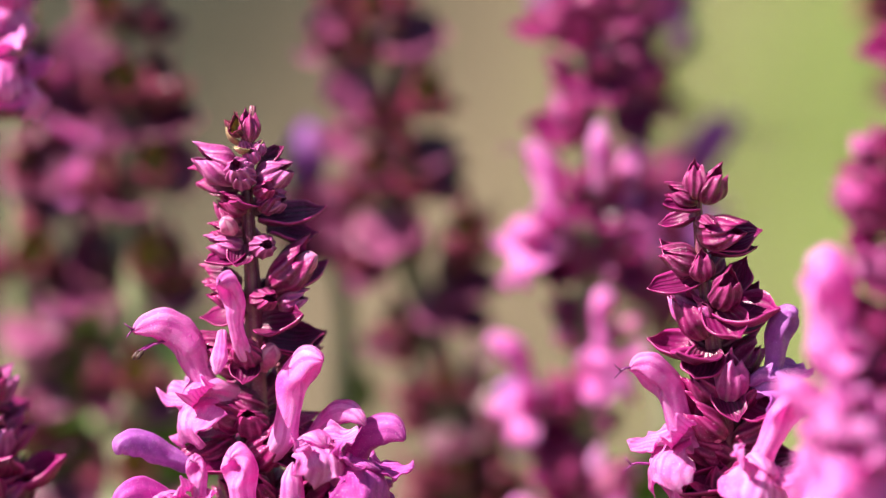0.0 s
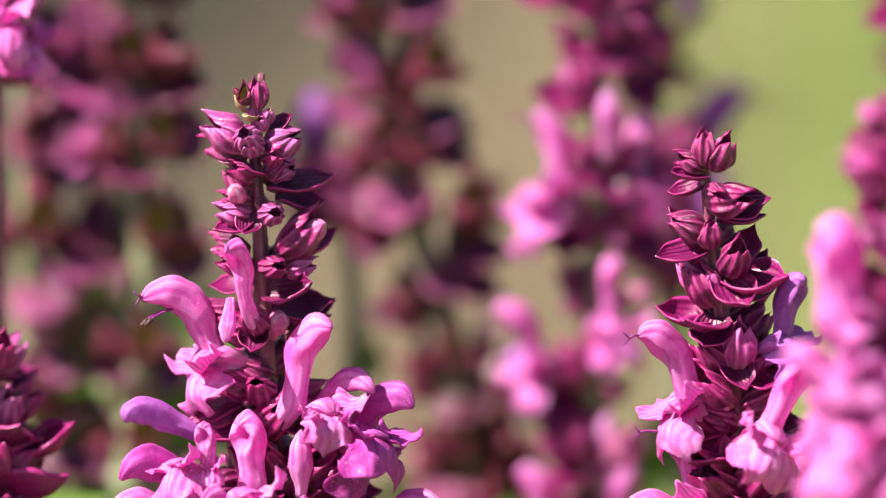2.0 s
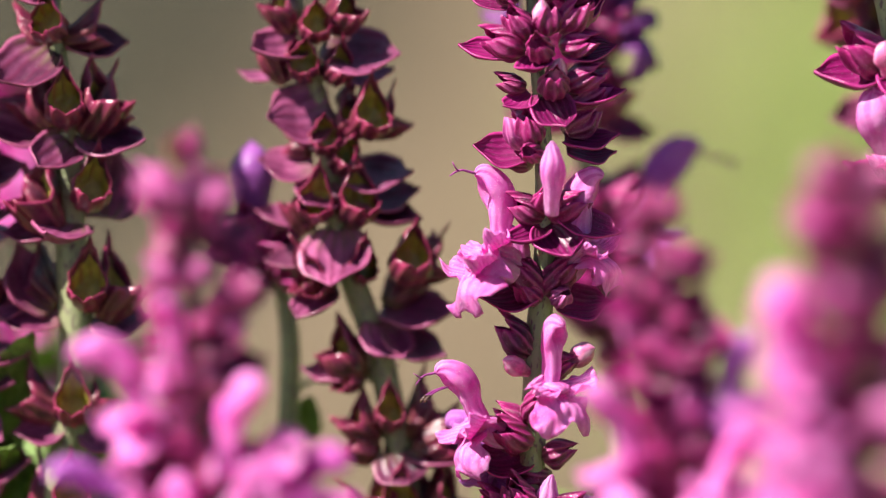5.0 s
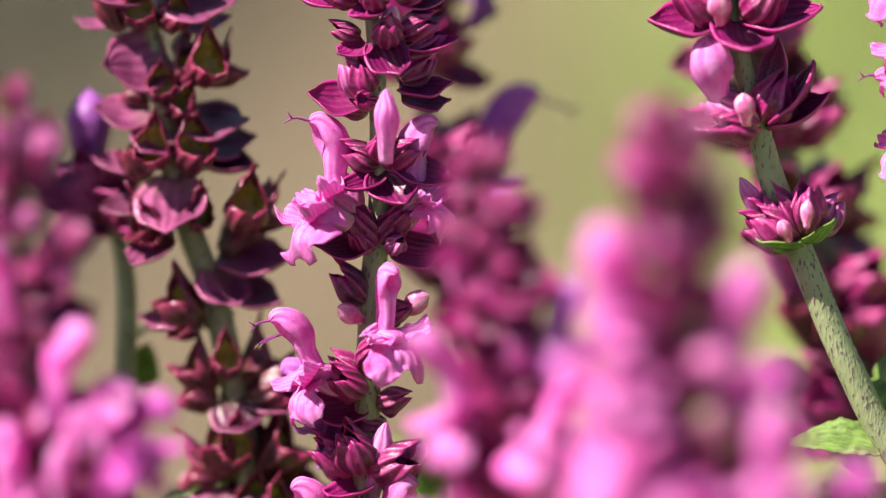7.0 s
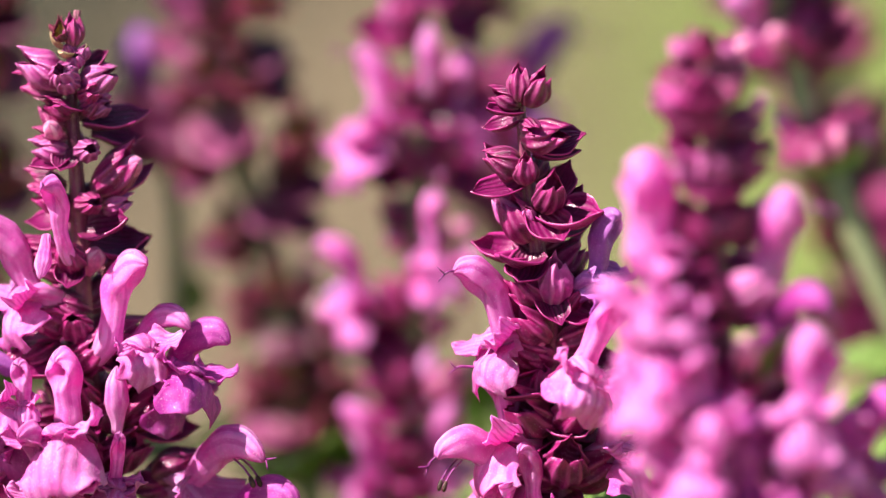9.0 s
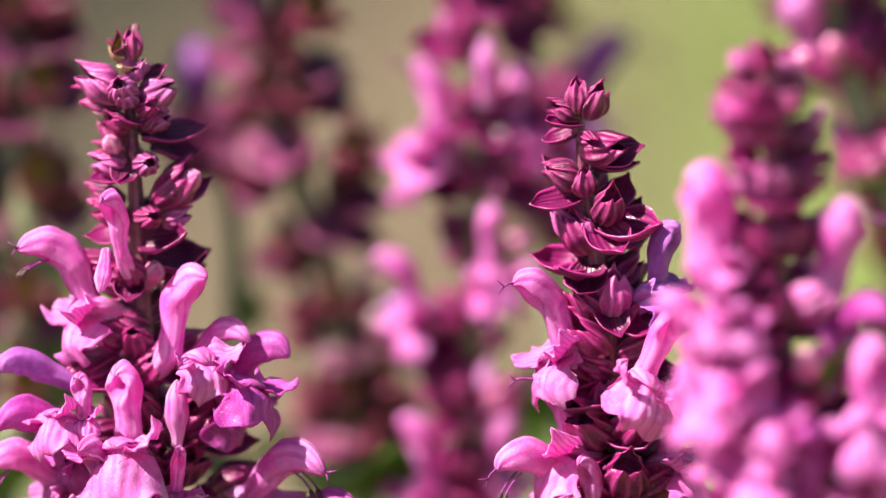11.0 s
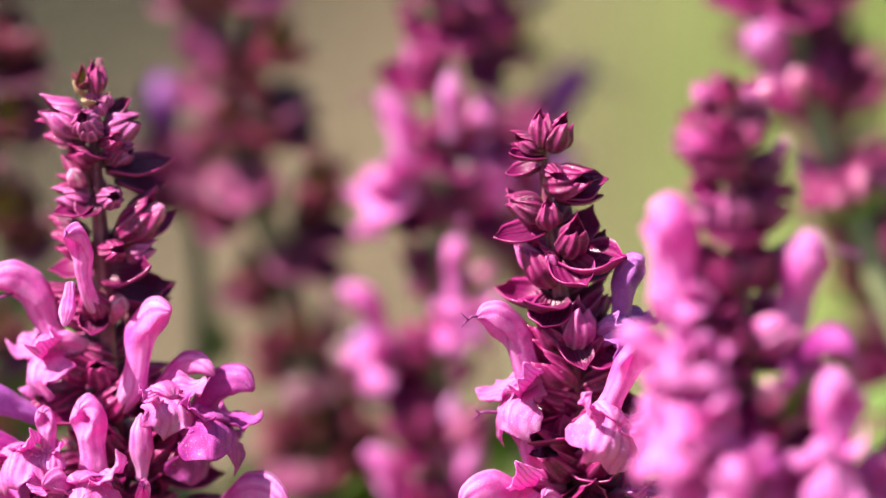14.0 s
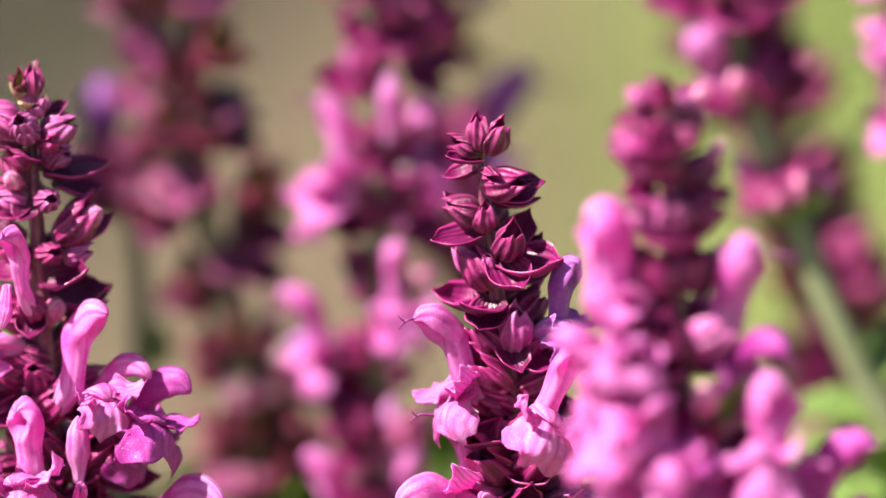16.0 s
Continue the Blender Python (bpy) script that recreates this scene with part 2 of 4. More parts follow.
def mesh_of(name, verts, faces, mats, uvs=None, mat_of=None, smooth=True):
    me = bpy.data.meshes.new(name)
    me.from_pydata([tuple(c * MM for c in v) for v in verts], [], faces)
    for m in mats:
        me.materials.append(m)
    for i, p in enumerate(me.polygons):
        p.use_smooth = smooth
        if mat_of:
            p.material_index = mat_of[i]
    if uvs:
        layer = me.uv_layers.new(name="UVMap")
        for loop in me.loops:
            layer.data[loop.index].uv = uvs[loop.vertex_index]
    me.update()
    return me


def sweep(path, nseg=12, fold=0.0):
    """A tube along path rows (x, z, half width across, half height in the plane); fold hollows its underside."""
    pts = [Vector((p[0], 0, p[1])) for p in path]
    verts, faces, uvs = [], [], []
    for k, p in enumerate(path):
        t = (pts[min(k + 1, len(pts) - 1)] - pts[max(k - 1, 0)]).normalized()
        up = Vector((-t.z, 0, t.x))
        for i in range(nseg):
            a = 2 * math.pi * i / nseg
            h = math.cos(a)
            if h < 0:
                h *= 1 - fold * (p[4] if len(p) > 4 else 1)
            q = pts[k] + up * (h * p[3]) + Vector((0, math.sin(a) * p[2], 0))
            verts.append(tuple(q))
            uvs.append((i / nseg, k / len(path)))
    for k in range(len(path) - 1):
        for i in range(nseg):
            j = (i + 1) % nseg
            faces.append((k * nseg + i, k * nseg + j, (k + 1) * nseg + j, (k + 1) * nseg + i))
    faces.append(tuple(range(nseg))[::-1])
    faces.append(tuple((len(path) - 1) * nseg + i for i in range(nseg)))
    return verts, faces, uvs


def smooth_path(keys, n):
    """Catmull-Rom through rows of numbers."""
    keys = [np.array(k, float) for k in keys]
    out = []
    for s in np.linspace(0, len(keys) - 1, n):
        i = min(int(s), len(keys) - 2)
        f = s - i
        p0, p1, p2, p3 = keys[max(i - 1, 0)], keys[i], keys[i + 1], keys[min(i + 2, len(keys) - 1)]
        out.append(0.5 * (2 * p1 + (p2 - p0) * f + (2 * p0 - 5 * p1 + 4 * p2 - p3) * f * f + (3 * p1 - p0 - 3 * p2 + p3) * f ** 3))
    return out


def wrinkled(verts, amount, scale, seed):
    off = Vector((seed * 7.3, seed * 3.1, seed * 1.7))
    return [tuple(Vector(v) + amount * noise.noise_vector(Vector(v) * scale + off)) for v in verts]


def hood_mesh(seed, mat, arch=1.0, plump=1.0):
    """The corolla's tube and sickle-shaped upper lip: keeled and flattened sideways, open below, drawn out into a short beak."""
    a, p_, n_ = arch, plump, 1 + (plump - 1) * 1.1
    keys = [(-4.2, -3.2, 0.75, 0.75), (-2.0, -1.7, 1.05, 1.1), (-0.5, 0.0, 1.25 * n_, 1.3 * n_), (-0.1, 2.0, 1.2 * n_, 1.3 * n_), (0.2 * a, 4.0, 1.25 * p_, 1.5 * n_), (0.8 * a, 5.9, 1.4 * p_, 1.8 * p_),
            (1.9 * a, 7.5, 1.4 * p_, 1.9 * p_), (3.3 * a, 8.5, 1.15 * p_, 1.5 * p_), (4.5 * a, 8.7, 0.75, 0.9), (5.3 * a, 8.5, 0.2, 0.25)]
    path = smooth_path(keys, 34)
    nseg, verts, faces, uvs = 24, [], [], []
    pts = [Vector((p[0], 0, p[1])) for p in path]
    for k, p in enumerate(path):
        t = (pts[min(k + 1, len(pts) - 1)] - pts[max(k - 1, 0)]).normalized()
        up = Vector((-t.z, 0, t.x))
        gape = min(1, max(0, (k - 15) / 8))
        gape = gape * gape * (3 - 2 * gape)
        for i in range(nseg):
            an = 2 * math.pi * i / nseg
            h, w = math.cos(an), math.sin(an)
            if h > 0:
                h *= 1 + 0.14 * math.exp(-(w / 0.3) ** 2)                       # keel
            else:
                m = 1 - abs(an - math.pi) / (math.pi / 2)                        # 0 at the flanks, 1 below
                h_open = float(np.interp(m, (0, 0.4, 0.55, 1), (0, -0.8, -0.75, 0.35)))
                w_open = float(np.interp(m, (0, 0.4, 0.55, 1), (1, 0.92, 0.75, 0))) * (1 if w > 0 else -1)
                h, w = h + gape * (h_open - h), w + gape * (w_open - w)
            crease = 1 - 0.05 * gape * math.exp(-((abs(w) - 0.55) / 0.15) ** 2)
            q = pts[k] + up * (h * p[3] * crease) + Vector((0, w * p[2], 0))
            verts.append(tuple(q))
            uvs.append((i / nseg, k / len(path)))
    for k in range(len(path) - 1):
        for i in range(nseg):
            j = (i + 1) % nseg
            faces.append((k * nseg + i, k * nseg + j, (k + 1) * nseg + j, (k + 1) * nseg + i))
    faces.append(tuple(range(nseg))[::-1])
    faces.append(tuple((len(path) - 1) * nseg + i for i in range(nseg)))
    return mesh_of("hood", wrinkled(wrinkled(verts, 0.45, 0.28, seed), 0.1, 0.9, seed + 4), faces, [mat], uvs)


def lobe(verts, faces, uvs, centre, along, face, long_, wide, fold, ruffle, seed, notch=0.0, cup=0.0):
    """A round, folded and ruffled petal lobe with thickness, added to the lists."""
    along, face = Vector(along).normalized(), Vector(face).normalized()
    first, knot = len(verts), 38
    side = face.cross(along).normalized()
    nr, na = 8, 36
    for back in (0, 1):
        start = len(verts)
        for i in range(nr + 1):
            q = i / nr
            for j in range(na):
                a = 2 * math.pi * j / na
                u, v = q * math.cos(a), q * math.sin(a)
                edge = 1 - notch * math.exp(-(a if a < math.pi else a - 2 * math.pi) ** 2 / 0.10) + 0.06 * math.sin(3 * a + seed) + 0.035 * math.sin(8 * a + seed * 2.0) + 0.02 * math.sin(13 * a + seed)
                u, v = u * edge, v * edge
                wave = ruffle * q ** 5 * (math.sin(3 * a + seed * 1.7) + 0.55 * math.sin(6 * a + seed * 3.1) + 0.3 * math.sin(10 * a + seed * 1.3))
                h = wave - fold * abs(v * wide) ** 1.7 + cup * (q ** 2) + 0.10 * q * math.sin(v * 8 + seed) + 0.07 * q * math.sin(u * 7 + v * 3 + seed * 2) - 0.35 * max(0, u) ** 2 * long_ * 0.5 - (0.16 if back else 0)
                p = Vector(centre) + along * (u * long_) + side * (v * wide) + face * h
                verts.append(tuple(p))
                uvs.append((0.5 + 0.5 * v, 0.35 + 0.6 * (0.5 + 0.5 * u)))
        for i in range(nr):
            for j in range(na):
                k, n = (j + 1) % na, start + i * na
                f = (n + j, n + k, n + na + k, n + na + j)
                faces.append(f[::-1] if back else f)
    rim = len(verts) - na
    for j in range(na):
        k = (j + 1) % na
        faces.append((rim - (nr + 1) * na + j, rim - (nr + 1) * na + k, rim + k, rim + j))
    faces.append((knot, knot + 1, first + na + 16, first + na + 15))          # grown together with the throat


def lip_mesh(seed, mat, length=8.0, droop=1.0):
    """The three-lobed lower lip: a short throat, two side lobes and a broad hanging middle lobe."""
    k = length / 8
    r = random.Random(seed + 40)
    v, f, uv = sweep([(-1.6 * k, -1.2, 1.2, 0.9), (0.0, -0.2, 1.5, 0.9), (1.4 * k, 0.1, 1.6, 0.75), (2.6 * k, -0.1, 1.3, 0.5), (3.2 * k, -0.4, 0.5, 0.2)], 12)
    lobe(v, f, uv, (3.9 * k, 0, -1.8 * droop * k), (0.58 + r.uniform(-0.12, 0.12), 0, -0.78), (0.80, 0, 0.6), 2.8 * k, 3.4 * k, 0.10 + 0.05 * r.random(), 0.8, seed * 2.3, 0.28, -1.1)
    for sgn in (-1, 1):
        lobe(v, f, uv, (2.3 * k, sgn * 2.2 * k, -0.1 + r.uniform(-0.4, 0.4)), (0.7, sgn * 0.75, 0.1 + r.uniform(-0.3, 0.3)), (0.45, -sgn * 0.3, 0.82), 2.2 * k, 1.6 * k, 0.2, 0.5, seed + sgn, 0.0, 0.7)
    return mesh_of("lower_lip", wrinkled(wrinkled(v, 0.5, 0.35, seed + 11), 0.12, 0.9, seed + 2), f, [mat], uv)


def style_mesh(seed):
    """The thread that leaves the beak and forks at its end."""
    r = 0.125
    v, f, uv = sweep([(2.6, 8.6, r, r), (4.6, 8.8, r * 1.3, r * 1.3), (5.6, 8.9, r, r), (6.3, 8.7, r, r)], 6)
    for dz, dy in ((0.9, 0.25), (-0.7, -0.2)):
        n = len(v)
        v2, f2, uv2 = sweep([(6.2, 8.7, r * 0.9, r * 0.9), (6.7, 8.7 + dz * 0.5, r * 0.7, r * 0.7), (7.1, 8.7 + dz, 0.05, 0.05)], 6)
        v += [(x, y + dy * (x - 6.2), z) for x, y, z in v2]
        f += [tuple(i + n for i in q) for q in f2]
        uv += uv2
    return mesh_of("style", v, f, [STYLE], uv)


def stamen_mesh():
    v, f, uv = sweep([(3.0, 6.6, 0.12, 0.12), (4.6, 6.6, 0.12, 0.12), (5.9, 6.3, 0.12, 0.12), (6.0, 6.2, 0.3, 0.24), (6.7, 5.8, 0.34, 0.28), (6.9, 5.6, 0.1, 0.1)], 6)
    return mesh_of("stamen", v, f, [STYLE, ANTHER], uv, [0] * 12 + [1] * (len(f) - 12))


def calyx_mesh(seed, mat, inner, length=6.0, gape=0.0):
    """A finely ribbed two-lipped cup: a broad upper lip, two pointed teeth below; gape opens its mouth."""
    na, nl = 50, 12
    verts, uvs, faces, mats = [], [], [], []

    def ring(s, shrink):
        for i in range(na):
            a = 2 * math.pi * i / na
            d = abs((a + math.pi) % (2 * math.pi) - math.pi)      # angle from the top
            long_ = 0.5 + min(0.25, gape)
            tooth = long_ * (0.30 * max(0, 1 - d / 1.2) ** 1.2 + 0.14 * max(0, 1 - d / 0.35)) + long_ * 0.26 * max(0, 1 - abs(d - 2.62) / 0.5) ** 1.3
            notch = -0.16 * max(0, 1 - abs(d - 1.55) / 0.5)
            end = length * (0.76 + tooth + notch)
            u = min(s, 1.0)
            belly = math.sin(math.pi * min(1, 0.08 + (0.84 - 0.32 * min(1, gape * 1.5)) * u)) ** 0.8
            r = 0.45 + 1.95 * belly + 0.25 * gape * u * u
            r *= 1 + 0.06 * (1 - 2 * abs(math.sin(5 * a)) ** 0.8) - shrink
            flat = 0.97 - 0.5 * (1 - min(1, gape * 1.2)) * u * u
            curl = max(0, s - 0.75) * 4.0 * tooth * ((0.7 if d < 1.5 else -0.9) if gape > 0.3 else (0.5 if d < 1.5 else -0.15))
            over = max(0, math.cos(a)) * u * u * min(1, gape * 1.6)          # the upper lip stands up and narrows to its point
            verts.append((s * end, math.sin(a) * r * (1 - 0.15 * min(1, gape * 2) * u - 0.45 * over * max(0, math.cos(a))), math.cos(a) * r * flat * (1 + 1.0 * over) + curl + 0.08 * length * s * s))
            uvs.append((i / na * 3.0 + 0.15, s))

    for k in range(nl):
        ring(k / (nl - 1), 0)
    for k in range(nl - 1, 3, -1):
        ring(k / (nl - 1) * 0.99, 0.09)
    total = len(verts) // na
    for k in range(total - 1):
        for i in range(na):
            j = (i + 1) % na
            faces.append((k * na + i, (k + 1) * na + i, (k + 1) * na + j, k * na + j))
            mats.append(0 if k < nl + 3 else 1)
    faces.append(tuple(range(na)))
    mats.append(0)
    faces.append(tuple((total - 1) * na + i for i in range(na))[::-1])
    mats.append(1)
    return mesh_of("calyx", wrinkled(verts, 0.3, 0.4, seed), faces, [mat, inner], uvs, mats)


def bract_mesh(seed, mat, length=6.4, width=2.6, cup=1.0, point=1.0):
    """A spoon-shaped bract, round and hollow, drawn out into a sharp turned-up point."""
    ns, nt_ = 15, 19
    top, uvs = [], []
    for i in range(ns):
        s = i / (ns - 1)
        tip = min(1, max(0, (s - 0.68) / 0.30))
        w = width * 2.05 * (s + 0.06) ** 0.5 * (1 - s) ** 0.62 * (1 - 0.68 * tip * tip * (3 - 2 * tip)) + 0.03
        for j in range(nt_):
            t = -1 + 2 * j / (nt_ - 1)
            fold = cup * 0.9 * t
            y = w * (math.sin(fold) / max(0.01, 0.9 * cup) if cup else t)
            z = w * 0.95 * (1 - math.cos(fold)) * 1.25
            z += -0.9 * math.sin(s * math.pi * 0.85) + 0.9 * s ** 4 - 0.14 * (1 - abs(t)) ** 4 + 0.035 * math.cos(t * 13) * math.sin(math.pi * s)
            top.append((s * length, y, z))
            uvs.append((t * 0.5 + 0.5, s))
    top = wrinkled(top, 0.38, 0.38, seed + 3)
    n = len(top)
    bottom = [(x, y * 1.03, z - 0.22) for x, y, z in top]
    faces = []
    for i in range(ns - 1):
        for j in range(nt_ - 1):
            a = i * nt_ + j
            faces.append((a, a + nt_, a + nt_ + 1, a + 1))
            faces.append((n + a + 1, n + a + nt_ + 1, n + a + nt_, n + a))
    rim = [j for j in range(nt_)] + [i * nt_ + nt_ - 1 for i in range(1, ns)] + [(ns - 1) * nt_ + j for j in range(nt_ - 2, -1, -1)] + [i * nt_ for i in range(ns - 2, 0, -1)]
    for k, a in enumerate(rim):
        b = rim[(k + 1) % len(rim)]
        faces.append((b, b + n, a + n, a))
    return mesh_of("bract", top + bottom, faces, [mat], uvs + uvs)


def bud_mesh(seed, mat, length=6.0, fat=1.0):
    """A closed corolla: an egg with a blunt point, slightly bent and creased."""
    k = length / 6
    path = smooth_path([(-1.5, -0.3, 0.8, 0.8), (0.6, -0.1, 1.2 * fat, 1.15 * fat), (2.4 * k, 0.2, 1.75 * fat, 1.7 * fat), (4.0 * k, 0.6, 1.7 * fat, 1.65 * fat), (5.2 * k, 0.9, 1.15 * fat, 1.1 * fat), (6.0 * k, 1.0, 0.5, 0.5), (6.4 * k, 1.0, 0.08, 0.08)], 16)
    v, f, uv = sweep([tuple(p) for p in path], 14)
    return mesh_of("bud", wrinkled(wrinkled(v, 0.3, 0.5, seed), 0.1, 1.5, seed + 1), f, [mat], uv)


def leaf_mesh(seed, length=42.0, width=11.0):
    """A wrinkled, round-toothed lance leaf with a sunken midrib."""
    ns, nt_ = 40, 11
    top, uvs = [], []
    for i in range(ns):
        s = i / (ns - 1)
        w = width * math.sin(math.pi * (0.06 + 0.94 * s) ** 0.7) ** 0.8 * (1 + 0.10 * abs(math.sin(s * 30))) + 0.2
        for j in range(nt_):
            t = -1 + 2 * j / (nt_ - 1)
            x = s * length - (0.9 * abs(math.sin(s * 30)) * abs(t) ** 4)
            z = 5 * math.sin(s * 2.2) - 9 * s * s + 0.22 * abs(t) * w - 0.6 * (1 - abs(t)) ** 5 + 0.5 * math.sin(s * 42 - abs(t) * 5) * abs(t)
            top.append((x, t * w, z))
            uvs.append((t * 0.5 + 0.5, s))
    top = wrinkled(top, 1.1, 0.18, seed)
    n = len(top)
    bottom = [(x, y, z - 0.3) for x, y, z in top]
    faces = []
    for i in range(ns - 1):
        for j in range(nt_ - 1):
            a = i * nt_ + j
            faces.append((a, a + 1, a + nt_ + 1, a + nt_))
            faces.append((n + a + nt_, n + a + nt_ + 1, n + a + 1, n + a))
    rim = [j for j in range(nt_)] + [i * nt_ + nt_ - 1 for i in range(1, ns)] + [(ns - 1) * nt_ + j for j in range(nt_ - 2, -1, -1)] + [i * nt_ for i in range(ns - 2, 0, -1)]
    for k, a in enumerate(rim):
        b = rim[(k + 1) % len(rim)]
        faces.append((a, a + n, b + n, b))
    return mesh_of("leaf", top + bottom, faces, [LEAF], uvs + uvs)


SHAPES = {
    "hood": [hood_mesh(k, PETAL, 0.6 + 0.13 * k, 0.96 + 0.06 * (k % 2)) for k in range(5)],
    "broad_hood": [hood_mesh(k, PETAL, 0.5, 1.5) for k in (10, 11)],
    "lower_lip": [lip_mesh(k, PETAL, 7.4 + 0.5 * k, 0.85 + 0.12 * k) for k in range(4)],
    "deep_hood": [hood_mesh(k, PETAL_DEEP, 0.95, 1.1) for k in (6, 7)],
    "deep_lip": [lip_mesh(k, PETAL_DEEP, 8.6, 0.9) for k in (6, 7)],
    "violet_hood": [hood_mesh(k, PETAL_VIOLET, 0.55, 0.95) for k in (8, 9)],
    "violet_lip": [lip_mesh(k, PETAL_VIOLET, 7.2, 1.0) for k in (8, 9)],
    "shaded_hood": [hood_mesh(k, PETAL_SHADED, 1.0, 1.05) for k in (13, 14)],
    "shaded_lip": [lip_mesh(k, PETAL_SHADED, 7.2, 1.0) for k in (13, 14)],
    "style": [style_mesh(0)],
    "stamen": [stamen_mesh()],
    "calyx": [calyx_mesh(k, CALYX, CALYX_PINK, 5.8 + 0.25 * k, 0.06 * k) for k in range(5)],
    "pink_calyx": [calyx_mesh(k + 20, CALYX_PINK, CALYX_PINK, 5.6 + 0.25 * k, 0.05 * k) for k in range(3)],
    "husk": [calyx_mesh(k + 30, HUSK, INSIDE, 5.2 + 0.3 * k, 0.42 + 0.09 * k) for k in range(5)],
    "bract": [bract_mesh(k, BRACT, 6.1 + 0.35 * k, 2.6 + 0.2 * (k % 3), 0.75 + 0.1 * k) for k in range(5)],
    "husk_bract": [bract_mesh(k + 9, HUSK_BRACT, 6.4 + 0.4 * k, 3.1 + 0.25 * (k % 2), 0.62 + 0.12 * k) for k in range(4)],
    "dry_bract": [bract_mesh(18, DRY, 6.0, 2.4, 1.1)],
    "green_bract": [bract_mesh(16, LEAF, 6.4, 2.9, 0.8)],
    "bud": [bud_mesh(k, BUD, 4.6 + 0.7 * k, 1.1) for k in range(3)],
    "pale_bud": [bud_mesh(k + 5, PETAL, 6.6 + 0.4 * k, 0.86) for k in range(3)],
    "dusk_bud": [bud_mesh(14, PETAL_SHADED, 7.0, 1.3)],
    "round_bud": [bud_mesh(12, PETAL, 6.2, 1.35)],
    "leaf": [leaf_mesh(k, 38 + 4 * k, 9.5 + k) for k in range(3)],
}

# ---- the bed: placed by pixels of the view from STAND, one step is a sixteenth of a millimetre ----
STEP = 0.1 / 1568                  # one pixel of the view from STAND at HEART's distance, in metres
HEART = Vector((0, 0, 0.36))       # the middle of the view from STAND
PITCH, LEAN = radians(15), radians(10)
VIEW = Vector((0, math.cos(PITCH), -math.sin(PITCH)))
STAND = HEART - 2.0 * VIEW
UP = Vector((0, math.sin(PITCH), math.cos(PITCH)))
AXIS_UP = Vector((0, math.sin(LEAN), math.cos(LEAN)))
AWAY = Vector((0, math.cos(LEAN), -math.sin(LEAN)))


def at(x, y, row):
    """The point of the row (metres behind the heart of the bed) that a camera at STAND sees at pixel x, y."""
    way = HEART + Vector((1, 0, 0)) * ((x - 784) * STEP) + UP * ((441 - y) * STEP) - STAND
    d = (HEART + Vector((0, row, 0)) - STAND).dot(AWAY) / way.dot(AWAY)
    return STAND + way * d


def part(name, mesh, parent, m, label=""):
    ob = new(name, mesh)
    ob.parent = parent
    ob.matrix_basis = m
    if label:
        ob["label"] = label
    return ob


def tube_mesh(name, points, radii, mat, square=0.35, nseg=12):
    """A four-edged stem through points."""
    verts, faces, uvs = [], [], []
    for k, p in enumerate(points):
        t = (points[min(k + 1, len(points) - 1)] - points[max(k - 1, 0)]).normalized()
        sx = t.cross(Vector((0.2, 1, 0.1))).normalized()
        sy = sx.cross(t)
        for i in range(nseg):
            a = 2 * math.pi * i / nseg + 0.5
            r = radii[k] * (1 + square * 0.45 * abs(math.cos(2 * a)) - 0.08)
            verts.append(tuple((p + sx * math.cos(a) * r + sy * math.sin(a) * r) / MM))
            uvs.append((i / nseg, k * 0.1))
    for k in range(len(points) - 1):
        for i in range(nseg):
            j = (i + 1) % nseg
            faces.append((k * nseg + i, k * nseg + j, (k + 1) * nseg + j, (k + 1) * nseg + i))
    faces.append(tuple(range(nseg))[::-1])
    faces.append(tuple((len(points) - 1) * nseg + i for i in range(nseg)))
    return mesh_of(name, verts, faces, [mat], uvs)


